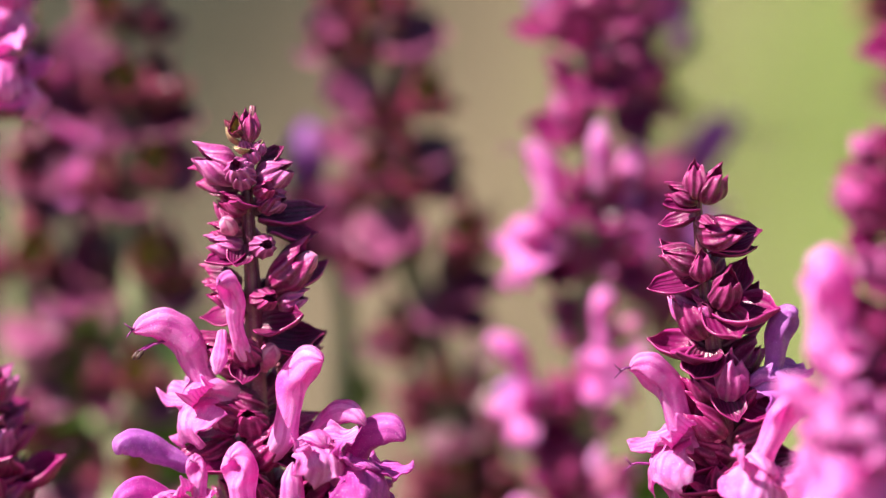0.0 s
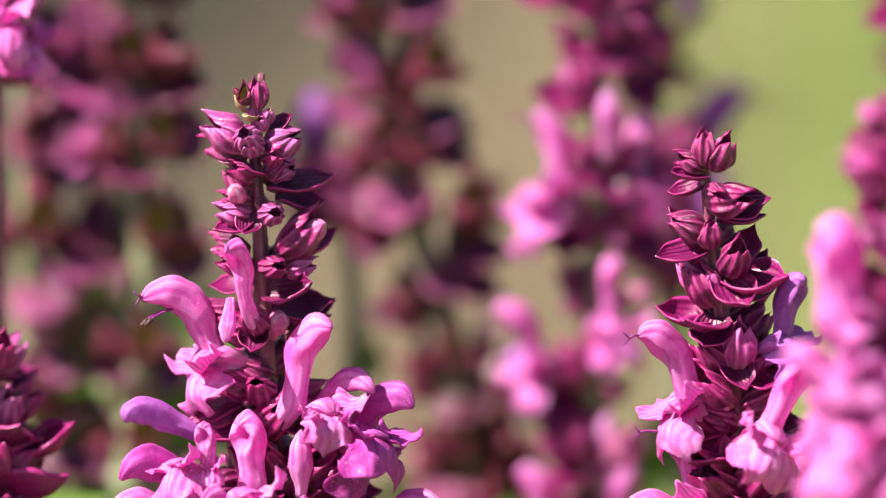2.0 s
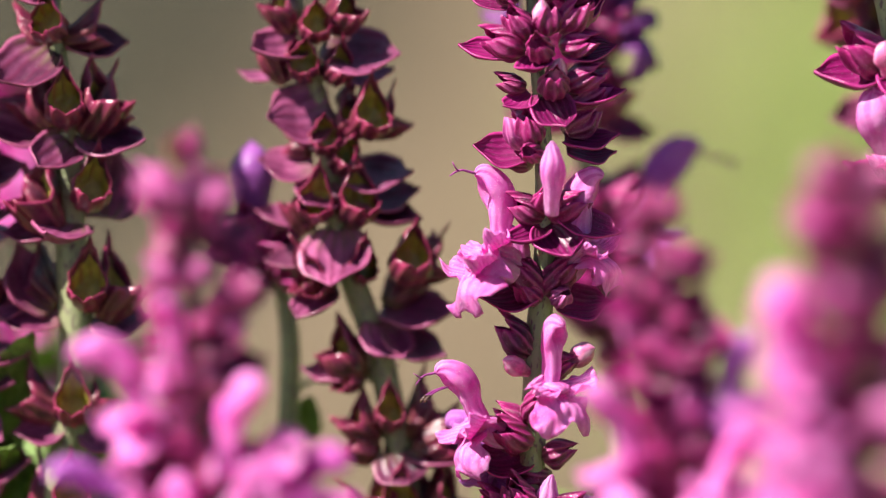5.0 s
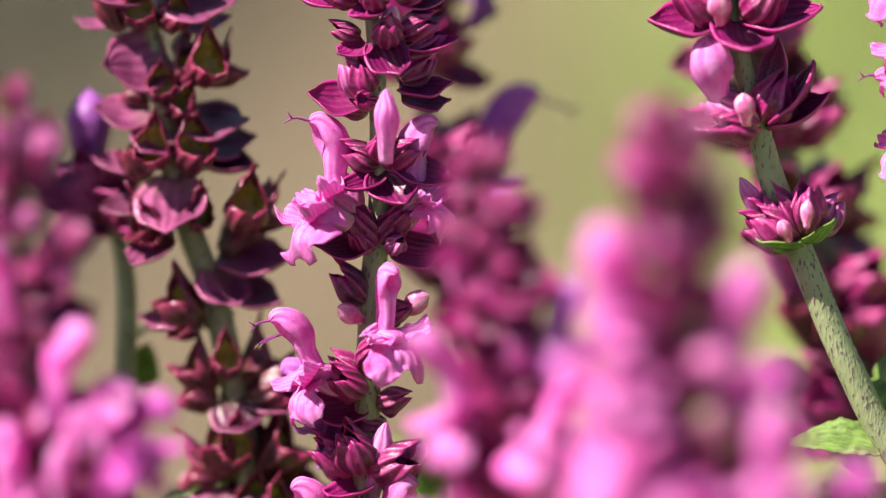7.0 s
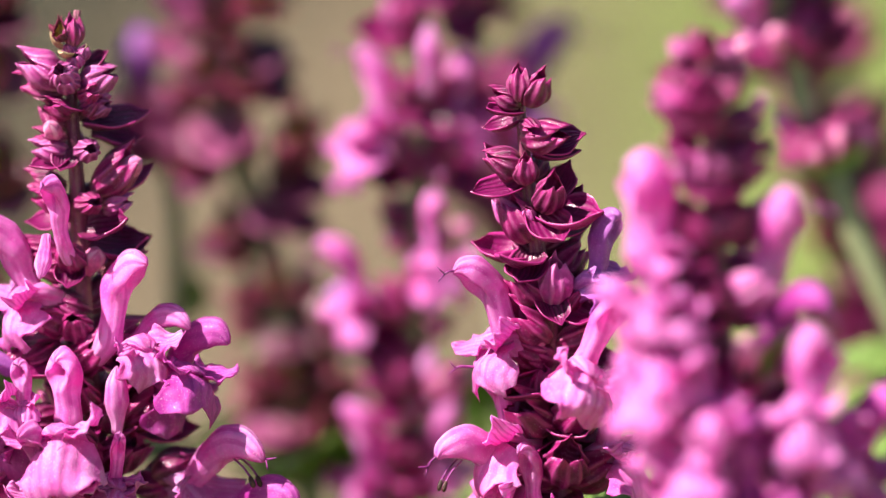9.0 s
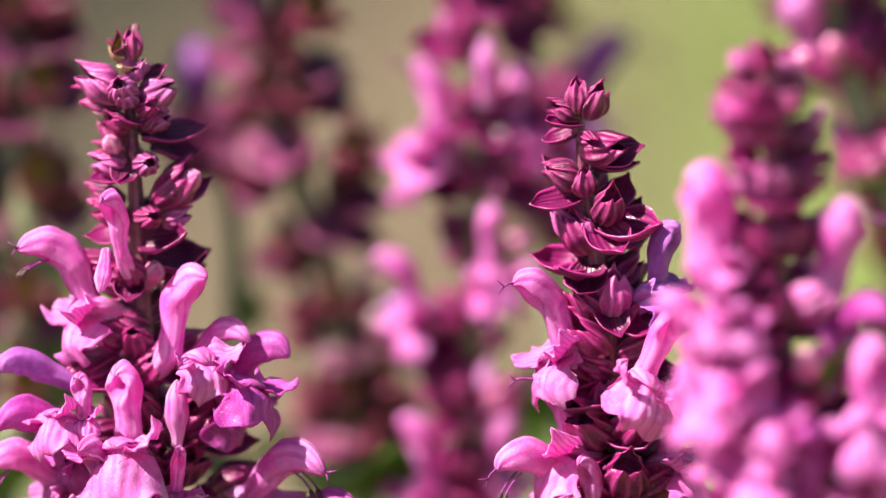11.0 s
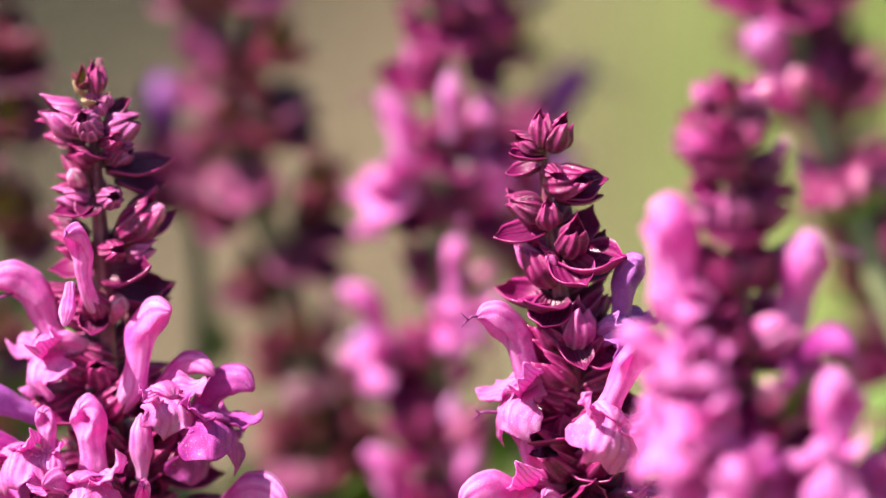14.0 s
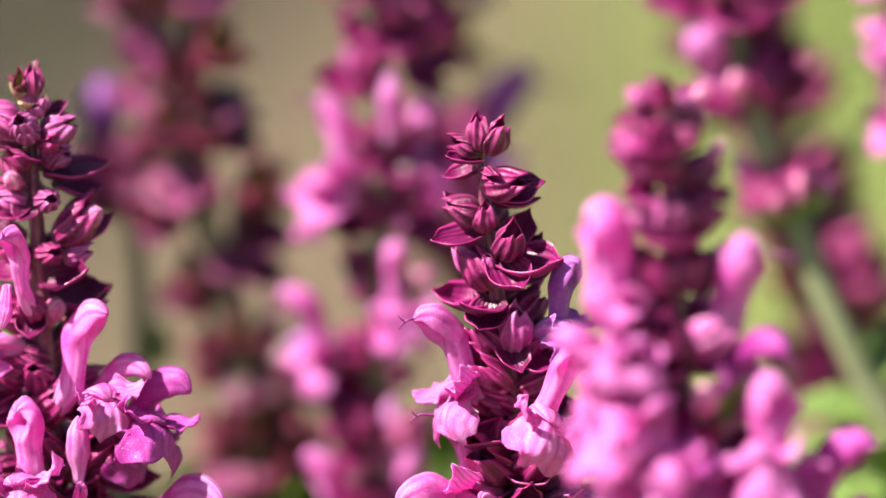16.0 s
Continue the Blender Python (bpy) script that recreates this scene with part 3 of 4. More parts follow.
class Spike:
    """One flowering stem. axis: view pixels from the tip downward; row: how far back it stands."""

    def __init__(self, label, axis, row, seed, thick=1.3, stem=STEM_RED, grow=1.0, group="flower spikes of the sage bed"):
        self.axis, self.row, self.rng, self.grow = axis, row, random.Random(seed), grow
        pts = [at(x, y, row) for x, y in axis]
        low = pts[-1]
        lean = (pts[-1] - pts[-2]).normalized()
        foot = Vector((low.x + lean.x * 0.06, low.y - 0.03, 0.0))
        for f in (0.25, 0.5, 0.75, 1.0):
            p = low.lerp(foot, f)
            p.x += lean.x * 0.05 * math.sin(f * math.pi)
            pts.append(p)
        fine = [Vector(p) for p in smooth_path(pts, 5 * len(pts))]
        fine[-1].z = -0.01
        self.root = tagged(new("sage_spike"), label, "flower", group)
        self.root.location = (foot.x, foot.y, 0)
        self.base = Vector((foot.x, foot.y, 0))
        n = len(fine)
        radii = [thick * MM * (0.35 + 0.65 * min(1, 3 * k / n)) * (1 + 0.25 * k / n) for k in range(n)]
        part("stem", tube_mesh("stem", [p - self.base for p in fine], radii, stem), self.root, Matrix())
        self.fine = fine

    def x_of(self, y):
        a = self.axis
        for (x0, y0), (x1, y1) in zip(a, a[1:]):
            if y <= y1:
                return x0 + (x1 - x0) * (y - y0) / (y1 - y0)
        (x0, y0), (x1, y1) = a[-2:]
        return x1 + (x1 - x0) * (y - y1) / (y1 - y0)

    def matrix(self, x, y, turn, rise, size, roll=0.0, depth=None, reach=4.0):
        """turn: 0 to the right, 90 away, -90 towards the camera; rise: degrees above level."""
        if depth is None:
            depth = math.sin(radians(turn)) * reach
        p = at(x, y, self.row) + AWAY * (depth * MM) - self.base
        frame_ = Matrix((Vector((1, 0, 0)), AWAY, AXIS_UP)).transposed().to_4x4()
        rot = Euler((0, 0, radians(turn))).to_matrix().to_4x4() @ Euler((0, radians(-rise), 0)).to_matrix().to_4x4() @ Euler((radians(roll), 0, 0)).to_matrix().to_4x4()
        return Matrix.Translation(p) @ frame_ @ rot @ Matrix.Scale(size, 4)

    def piece(self, kind, x, y, turn, rise, size=1.0, roll=0.0, depth=None, face=0.0):
        """One calyx, bract or bud whose foot is at x, y; face: degrees by which its upper side is tipped towards the
        camera.
        """
        names = {"deep_lip": "lower_lip", "pink_calyx": "calyx", "husk": "calyx", "husk_bract": "bract", "green_bract": "bract", "dry_bract": "bract", "pale_bud": "bud", "dusk_bud": "bud", "round_bud": "bud"}
        mesh = self.rng.choice(SHAPES[kind])
        if kind == "husk" and -125 < turn < -55:                                 # tipped and lifted so that the camera sees into its mouth
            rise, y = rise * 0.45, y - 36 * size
        if "bract" in kind and not face:
            face = 32 * abs(math.cos(radians(turn)))
        roll += face if abs(turn) < 90 else -face
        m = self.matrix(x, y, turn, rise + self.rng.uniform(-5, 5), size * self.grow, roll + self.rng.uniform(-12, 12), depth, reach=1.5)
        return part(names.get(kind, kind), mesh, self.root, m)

    def flower(self, x, y, turn, rise=0.0, size=1.0, roll=0.0, tone="", depth=None, reach=5.0, cup=True, lip=True, stamens=False):
        """An open flower whose throat is at x, y, with the calyx that holds it."""
        r = self.rng
        if abs(turn) < 15:
            turn -= 22
        elif abs(turn) > 165:
            turn = (turn if turn < 0 else turn - 360) + 24
        m = self.matrix(x, y, turn, rise, size, roll, depth, reach)
        hood = part("flower", r.choice(SHAPES[{"": "hood", "broad": "broad_hood", "deep": "deep_hood", "violet": "violet_hood", "shaded": "shaded_hood"}[tone]]), self.root, m)
        if lip:
            part("lower_lip", r.choice(SHAPES[{"": "lower_lip", "broad": "lower_lip", "deep": "deep_lip", "violet": "violet_lip", "shaded": "shaded_lip"}[tone]]), hood, pose(-1.0 * MM, 0, 0.6 * MM) @ Matrix.Scale(1.18, 4))
        if r.random() < 0.4 or stamens:
            part("style", SHAPES["style"][0], hood, Matrix(), "thin forked violet style")
        if stamens:
            for dy in (-0.6, 0.6):
                part("stamen", SHAPES["stamen"][0], hood, pose(0, dy * MM, 0), "pale filament with a brown anther")
        if cup:
            part("calyx", r.choice(SHAPES["calyx"]), self.root, m @ pose(-5.6 * MM, 0, -3.4 * MM, 0, -28, 0) @ Matrix.Scale(0.95, 4))
        return hood

    def whorl(self, y, n=5, size=1.0, rise=30, phase=0.0, kinds=("calyx",), bracts=2, buds=0, bract="bract", drop=30):
        """A ring of calyces round the stem with two bracts under it."""
        r, x = self.rng, self.x_of(y)
        for k in range(n):
            a = phase + 360 * k / n + r.uniform(-14, 14)
            c, s = math.cos(radians(a)), math.sin(radians(a))
            kind = r.choice(kinds)
            up = rise + r.uniform(-1, 1) * (24 if kind == "husk" else 12)
            if kind == "husk" and r.random() < 0.15:
                continue
            self.piece(kind, x + 16 * c, y - r.uniform(0, 14), a, up, size * (r.uniform(0.7, 1.15) if kind == "husk" else r.uniform(0.85, 1.1)), depth=1.2 * s)
            if k < buds:
                self.piece("bud", x + (16 + 55 * size * math.cos(radians(up))) * c, y - 60 * size * math.sin(radians(up)) - 6, a, up + 15, size * 0.62, depth=s * 5 * size)
        for k in range(bracts):
            a = phase + 30 + 360 * k / max(1, bracts) + r.uniform(-20, 20)
            c, s = math.cos(radians(a)), math.sin(radians(a))
            self.piece(bract, x + 12 * c, y + drop * size * 0.6, a, rise - 25 + r.uniform(-10, 10), size * r.uniform(0.95, 1.2) * (0.74 if bract == "husk_bract" else 1.0), depth=1.0 * s)

    def leaf(self, x, y, turn, rise, size=1.0, roll=0.0, depth=None):
        m = self.matrix(x, y, turn, rise, size, roll, depth)
        return part("leaf", self.rng.choice(SHAPES["leaf"]), self.root, m, "green wrinkled leaf with rounded teeth")


# ---- ground ----
def build_ground():
    bm = bmesh.new()
    n, size = 60, 60.0
    xs = [math.copysign(abs(k / n) ** 3, k) * size for k in range(-n, n + 1)]
    grid = [[bm.verts.new((x, y, 0.006 * noise.noise(Vector((x * 9, y * 9, 0))) if abs(x) < 3 and abs(y) < 3 else 0)) for x in xs] for y in xs]
    for i in range(2 * n):
        for j in range(2 * n):
            bm.faces.new((grid[i][j], grid[i][j + 1], grid[i + 1][j + 1], grid[i + 1][j]))
    me = bpy.data.meshes.new("ground")
    bm.to_mesh(me)
    bm.free()
    me.materials.append(GROUND)
    for p in me.polygons:
        p.use_smooth = True
    tagged(new("ground", me), "sandy brown soil meeting a short green lawn", "ground", kind="structure")


build_ground()

# ---- spike with pink flowers below and closed calyces at its tip ----
a = Spike("upright pink sage spike in flower with faded tip", [(462, 170), (450, 300), (460, 500), (466, 700), (482, 880), (500, 1080)], 0.004, 11, 1.1, STEM_RED, 1.08)
a.piece("calyx", 455, 232, -60, 78, 0.52)
a.piece("dry_bract", 436, 238, -150, 50, 0.4)
a.piece("dry_bract", 446, 246, -100, 10, 0.42)
a.piece("dry_bract", 430, 226, 170, 62, 0.32)
a.piece("dry_bract", 458, 250, -40, 35, 0.36)
a.piece("pink_calyx", 440, 292, -95, 20, 0.7)
a.piece("husk", 440, 232, -120, 60, 0.35)
a.piece("pink_calyx", 452, 252, -130, 55, 0.36)
a.piece("pink_calyx", 468, 254, -60, 50, 0.36)
a.piece("pink_calyx", 460, 266, -95, 30, 0.42)
a.piece("bract", 476, 270, -15, 35, 0.45)
a.piece("pink_calyx", 445, 298, -95, 8, 0.62)
a.piece("bract", 455, 340, -110, 5, 0.6)
a.piece("calyx", 448, 352, -150, 20, 0.55)
a.piece("calyx", 474, 350, -40, 25, 0.55)
a.piece("husk", 428, 215, 180, 65, 0.3)
a.piece("pink_calyx", 436, 294, -165, 20, 0.98)
a.piece("calyx", 440, 304, 178, 2, 0.85)
a.piece("husk_bract", 436, 312, 175, 4, 0.62)
a.piece("pale_bud", 446, 282, -85, 12, 0.42)
a.piece("bract", 470, 285, -20, 40, 0.5)
a.piece("pink_calyx", 468, 302, -20, 12, 0.85)
a.piece("pink_calyx", 472, 318, -12, 0, 0.6)
a.piece("calyx", 470, 322, -60, 10, 0.5)
a.piece("pink_calyx", 480, 345, -30, 5, 0.55)
a.piece("bract", 472, 372, 5, 6, 1.0)
a.piece("bract", 485, 392, 20, -2, 0.8)
a.piece("pink_calyx", 470, 418, -70, 0, 0.6)
a.piece("bud", 425, 390, -110, 25, 0.5)
a.piece("calyx", 440, 398, -170, 12, 0.62)
a.piece("pink_calyx", 440, 420, -165, 6, 0.68)
a.piece("bract", 440, 425, -150, -12, 0.7)
a.piece("calyx", 440, 380, 160, 40, 0.6)
a.piece("bract", 440, 412, -100, -38, 0.55)
a.piece("calyx", 492, 492, -15, 38, 0.95)
a.piece("bud", 535, 462, -20, 30, 0.62)
a.piece("calyx", 468, 510, -60, 5, 0.62)
a.piece("pink_calyx", 505, 520, -10, 12, 0.6)
a.piece("bract", 490, 500, 20, 20, 1.0)
a.piece("calyx", 440, 486, 170, 12, 0.7)
a.piece("calyx", 440, 510, -165, 4, 0.7)
a.piece("bract", 446, 530, 178, -10, 0.75)
a.flower(432, 578, -112, 0, 0.82, 0, lip=False, reach=6)
a.piece("pale_bud", 405, 570, -100, -60, 0.6, depth=-8)
a.piece("bract", 478, 575, -5, 4, 1.05)
a.piece("bract", 480, 595, 15, 12, 1.0)
a.piece("bract", 470, 560, -35, 15, 0.9)
a.piece("calyx", 440, 605, -170, 8, 0.85)
a.piece("calyx", 440, 622, -160, -2, 0.8)
a.piece("bract", 448, 610, -95, -38, 0.65)
a.piece("bud", 482, 625, -65, 35, 0.6)
a.piece("calyx", 500, 640, 10, 10, 0.8)
a.flower(512, 720, 60, 5, 0.85, 0, "violet", lip=False)
a.flower(378, 676, 180, -13, 1.08, 6, stamens=True)
a.flower(520, 748, -42, -2, 1.05, lip=False, reach=7)
a.flower(560, 762, -30, -36, 0.74, lip=False, reach=6)
a.piece("lower_lip", 562, 748, -62, -4, 1.05, depth=-7)
a.piece("calyx", 440, 730, -150, 15, 0.8)
a.piece("bud", 410, 728, -130, 15, 0.6)
a.piece("bud", 466, 752, -85, 40, 0.62)
a.piece("calyx", 460, 740, -100, 30, 0.75)
a.piece("bract", 430, 750, 170, -8, 1.0)
a.piece("bract", 500, 770, -25, -15, 1.0)
a.piece("bract", 440, 770, -140, -18, 1.0)
a.piece("calyx", 510, 760, 10, 20, 0.9)
a.flower(614, 826, -28, -30, 0.95, 0, "deep", reach=4)
a.piece("deep_lip", 630, 796, -48, 6, 1.1, depth=-6)
a.piece("pale_bud", 528, 886, -80, 80, 0.82, depth=-8)
a.piece("calyx", 515, 915, -60, 60, 0.75)
a.flower(440, 890, -122, 2, 0.84, 0, "broad", lip=False, reach=9)
a.piece("lower_lip", 440, 905, -108, 8, 1.25, depth=-9)
a.flower(366, 856, -104, 6, 0.52, 6, "broad", reach=9)
a.piece("lower_lip", 330, 850, -130, 12, 0.8, depth=-7)
a.flower(336, 806, 178, -58, 0.9, 0, "violet", lip=False)
a.flower(340, 912, -172, -46, 1.0, 0, "deep")
a.flower(322, 990, 178, -44, 0.95, stamens=True)
a.flower(402, 1012, -116, -6, 0.9, reach=10)
a.piece("lower_lip", 440, 1000, -95, 8, 1.0, depth=-9)
a.flower(526, 994, -88, 0, 0.6, -4, reach=9)
a.piece("lower_lip", 528, 1000, -88, 5, 0.8, depth=-9)
a.flower(652, 1018, -14, -34, 1.1, reach=4, stamens=True)
a.flower(724, 1078, -14, -48, 1.0, 0, "deep")
for y, ph in ((880, 20), (985, 60)):
    a.whorl(y, 6, 0.95, 22, ph)
a.piece("calyx", 545, 905, -20, 30, 0.95)
a.piece("bract", 540, 905, 10, -5, 1.1)
a.piece("calyx", 590, 1000, 0, 20, 1.1)
a.piece("bract", 580, 1010, 5, 35, 0.9)

for y, sz, ph in ((360, 0.5, 40), (430, 0.58, 100), (520, 0.66, 60), (600, 0.75, 100), (700, 0.8, 60), (790, 0.9, 90)):
    a.piece("calyx", a.x_of(y) + 6, y, ph, 30, sz)
    a.piece("calyx", a.x_of(y) - 6, y + 12, 180 - ph + 20, 26, sz)

# ---- spike that is still mostly closed ----
b = Spike("pink sage spike with tightly packed dark calyces", [(1246, 300), (1252, 420), (1275, 600), (1298, 720), (1302, 860), (1318, 1080)], 0.0, 12, 1.1, STEM_RED, 1.06)
b.piece("calyx", 1245, 335, -80, 82, 0.62)
b.piece("calyx", 1258, 340, -35, 52, 0.72)
b.piece("calyx", 1244, 342, -160, 18, 0.62)
b.piece("bract", 1246, 352, -140, 4, 0.68)
b.piece("bract", 1250, 368, 172, -10, 0.62)
b.piece("calyx", 1252, 372, -60, -20, 0.5)
b.piece("calyx", 1254, 402, -25, 8, 0.95)
b.piece("bract", 1270, 408, -12, 8, 0.95)
b.piece("bract", 1268, 432, 5, 0, 0.72)
b.piece("calyx", 1248, 455, -170, 12, 0.85)
b.piece("bract", 1240, 458, 165, 38, 0.72)
b.piece("bract", 1250, 478, -160, -6, 0.85)
b.piece("calyx", 1254, 480, -85, 60, 0.6)
b.piece("calyx", 1285, 525, -65, 40, 0.75)
b.piece("bract", 1290, 515, 20, 55, 0.85)
b.piece("bract", 1310, 545, 5, 52, 0.75)
b.piece("bract", 1280, 540, -30, 5, 1.1)
b.piece("bract", 1272, 530, -60, -20, 0.95)
b.piece("pink_calyx", 1256, 552, -90, 45, 0.45)
b.piece("calyx", 1262, 580, -155, 48, 0.9)
b.piece("pink_calyx", 1248, 555, 170, 40, 0.8)
b.piece("bract", 1285, 570, 10, 22, 1.0)
b.piece("bract", 1268, 612, 178, 8, 0.95)
b.piece("bract", 1272, 610, -130, 5, 1.0)
b.piece("bract", 1266, 600, -110, -35, 0.9)
b.piece("bract", 1284, 660, -65, -38, 0.85)
b.piece("pink_calyx", 1300, 690, -65, 68, 0.9)
b.piece("calyx", 1280, 690, -150, 35, 0.9)
b.piece("bract", 1295, 675, 0, 12, 1.05)
b.piece("bract", 1310, 690, -35, -12, 1.05)
b.piece("calyx", 1300, 650, 20, 40, 0.9)
b.piece("bud", 1275, 775, -100, 65, 0.62)
b.piece("calyx", 1290, 760, -150, 28, 1.0)
b.piece("calyx", 1292, 785, -165, 10, 1.0)
b.piece("bract", 1290, 800, 178, 0, 1.1)
b.piece("bract", 1290, 815, -130, -16, 1.1)
b.piece("calyx", 1310, 770, -10, 25, 0.95)
b.piece("bract", 1312, 810, 10, 0, 1.1)
b.piece("calyx", 1288, 868, -95, 62, 0.8)
b.piece("pink_calyx", 1325, 850, -40, 35, 0.7)
b.piece("bract", 1305, 880, -60, -25, 1.1)
b.flower(1218, 758, -172, -7, 1.02, 8)
b.flower(1226, 938, -160, 0, 1.0, 8, reach=7)
b.flower(1232, 1010, -178, -42, 1.05, stamens=True)
b.flower(1352, 806, -74, -4, 1.08, -20, reach=9)
# Pink flower in shade; the violet tone paints the shade in.
b.flower(1380, 655, -12, -4, 0.9, 0, "violet")
b.flower(1265, 1055, -120, 0, 0.8)
b.flower(1400, 960, -20, 0, 1.0)
for y, ph in ((910, 0), (1010, 40)):
    b.whorl(y, 6, 1.15, 25, ph, buds=2)

for y, sz, ph in ((475, 0.6, 60), (545, 0.7, 100), (605, 0.75, 60), (660, 0.8, 100), (715, 0.8, 50), (770, 0.85, 90), (830, 0.9, 60)):
    b.piece("calyx", b.x_of(y) + 6, y, ph, 28, sz)
    b.piece("calyx", b.x_of(y) - 6, y + 14, 180 - ph + 20, 24, sz)

# ---- spike in flower, one row back ----
c = Spike("pink sage spike with open flowers and green-brown stem", [(1035, -160), (1042, -4), (1058, 173), (1062, 383), (1050, 544), (1042, 706), (1036, 900), (1034, 1080)], 0.06, 13, 1.25, STEM, 0.97)
c.whorl(-115, 5, 0.8, 30, 10)
c.piece("calyx", 1014, -47, -160, 30, 0.8)
c.piece("calyx", 1068, -52, -80, 45, 0.8)
c.piece("calyx", 1106, -47, -20, 35, 0.8)
c.piece("bract", 1092, -40, -10, 15, 0.9)
c.piece("bract", 1009, -37, 175, 12, 0.8)
c.piece("bract", 1024, 46, 178, 4, 1.05, face=25)
c.piece("calyx", 1027, 38, -160, 16, 0.95)
c.piece("calyx", 1034, 16, -140, 40, 0.8)
c.piece("bud", 1058, 2, -90, 55, 0.6)
c.piece("calyx", 1063, 9, -75, 50, 0.75)
c.piece("calyx", 1092, 7, -30, 48, 0.85)
c.piece("bract", 1092, 5, 10, 35, 0.85)
c.piece("bract", 1097, 44, -4, 4, 0.95, face=30)
c.piece("calyx", 1092, 36, -20, 12, 0.85)
c.piece("calyx", 1058, 46, -100, 15, 0.75)
c.piece("bract", 1053, 50, -110, -18, 0.85)
c.piece("bud", 1079, 102, -75, 55, 0.62)
c.piece("calyx", 1075, 114, -85, 35, 0.8)
c.piece("calyx", 1097, 99, -10, 15, 0.85)
c.piece("calyx", 1029, 104, -165, 10, 0.6)
c.piece("bract", 1060, 114, -62, -28, 1.1)
c.piece("bract", 1092, 128, 0, 8, 1.05, face=20)
c.piece("calyx", 1102, 133, 15, 25, 0.95)
c.piece("bract", 1043, 114, -140, -15, 0.8)
c.piece("pink_calyx", 1036, 203, -155, 46, 0.95)
c.piece("calyx", 1043, 199, -120, 52, 0.8)
c.piece("bract", 1036, 222, -172, 6, 1.0, face=45)
c.piece("calyx", 1048, 216, -110, 5, 0.6)
c.piece("bract", 1092, 191, -4, 4, 1.1, face=20)
c.piece("bract", 1097, 211, 10, -8, 1.0, face=20)
c.piece("calyx", 1097, 182, 25, 25, 1.0)
c.piece("calyx", 1038, 240, 150, 20, 0.7)
c.piece("pale_bud", 1074, 296, -85, 74, 0.98, depth=-5)
c.piece("calyx", 1066, 310, -90, 35, 0.75)
c.piece("calyx", 1058, 325, -160, 15, 0.85)
c.piece("calyx", 1072, 322, -25, 18, 0.95)
c.piece("bract", 1062, 344, -62, -20, 1.1)
c.piece("bract", 1062, 344, -130, -12, 0.9)
c.piece("bract", 1085, 325, -20, -10, 1.1)
c.flower(984, 390, 180, 10, 1.0, 8)
c.piece("lower_lip", 978, 402, -152, -6, 1.25, depth=-3)
c.flower(1128, 392, 8, 10, 0.98)
c.piece("pale_bud", 1030, 420, -150, 65, 0.8)
c.piece("bract", 1050, 450, -165, -4, 1.15)
c.piece("calyx", 1050, 470, -140, 30, 0.7)
c.piece("calyx", 1075, 440, -25, 40, 0.8)
c.piece("pink_calyx", 1080, 470, -55, 15, 0.6)
c.piece("bract", 1080, 470, 0, -4, 1.1)
c.piece("calyx", 1040, 560, -175, 38, 0.95)
c.piece("bud", 1030, 590, -140, 15, 0.6)
c.piece("bud", 1105, 575, -20, 15, 0.72)
c.piece("calyx", 1070, 585, -30, 15, 0.75)
c.flower(1074, 620, -58, 4, 0.88, reach=6)
c.flower(952, 690, -178, -14, 0.88, 6, stamens=True)
c.piece("calyx", 1030, 700, -175, 42, 0.95)
c.piece("calyx", 1035, 715, -140, 20, 0.9)
c.piece("bract", 1040, 740, -172, 0, 1.15)
c.piece("calyx", 1060, 740, -10, 12, 0.8)
c.flower(985, 775, 160, -30, 0.9, 0, "violet")
c.piece("calyx", 1020, 850, -160, 25, 0.9)
c.piece("calyx", 1035, 830, -130, 40, 0.9)
c.piece("pale_bud", 1052, 880, -45, 62, 1.0)
c.flower(965, 1010, -175, 0, 1.0)
c.flower(1085, 1000, -30, 0, 1.0)
for y, ph in ((860, 20), (990, 70)):
    c.whorl(y, 6, 1.05, 25, ph, buds=2)

# ---- spent spikes with gaping calyces ----
e = Spike("spent sage spike with gaping brown-purple calyces", [(615, -153), (644, -7), (668, 100), (693, 236), (707, 353), (736, 450), (775, 557), (804, 693), (824, 809), (848, 984)], 0.076, 14, 1.35, STEM)
e.whorl(-120, 5, 1.05, 42, 0, ("husk",), 2, bract="husk_bract", drop=38)
e.whorl(950, 6, 1.35, 30, 10, ("husk",), 2, bract="husk_bract", drop=38)
e.piece("husk_bract", 605, 85, 175, 8, 0.75, face=20)
e.piece("husk", 617, 95, -150, 58, 0.9)
e.piece("husk", 649, 108, -95, 42, 0.95)
e.piece("husk", 691, 117, -60, 60, 0.85)
e.piece("husk_bract", 683, 34, -20, -5, 1.35, face=35)
e.piece("husk_bract", 693, 61, 5, -6, 1.15)
e.piece("husk_bract", 644, 32, -140, 0, 1.0, face=30)
e.piece("husk", 663, 42, -80, 50, 0.9)
e.piece("husk", 693, 3, -40, 40, 1.0)
e.piece("husk", 625, 3, -150, 45, 0.9)
e.piece("husk_bract", 695, 134, -150, -10, 1.35, face=50)
e.piece("husk", 702, 131, 0, 20, 0.6)
e.piece("husk", 749, 215, -70, 62, 1.1)
e.piece("husk", 763, 185, -5, 25, 0.8)
e.piece("husk", 663, 209, 170, 2, 0.75)
e.piece("husk_bract", 665, 234, -165, 0, 1.05, face=45)
e.piece("husk", 685, 234, -90, 45, 0.9)
e.piece("husk_bract", 714, 242, -15, 0, 1.3)
e.piece("husk_bract", 718, 281, 5, 4, 1.25)
e.piece("husk_bract", 722, 306, -10, -14, 1.15)
e.piece("husk", 702, 267, -60, 20, 0.9)
e.piece("husk", 707, 197, -40, 45, 0.8)
e.piece("husk_bract", 693, 265, -120, -25, 0.9)
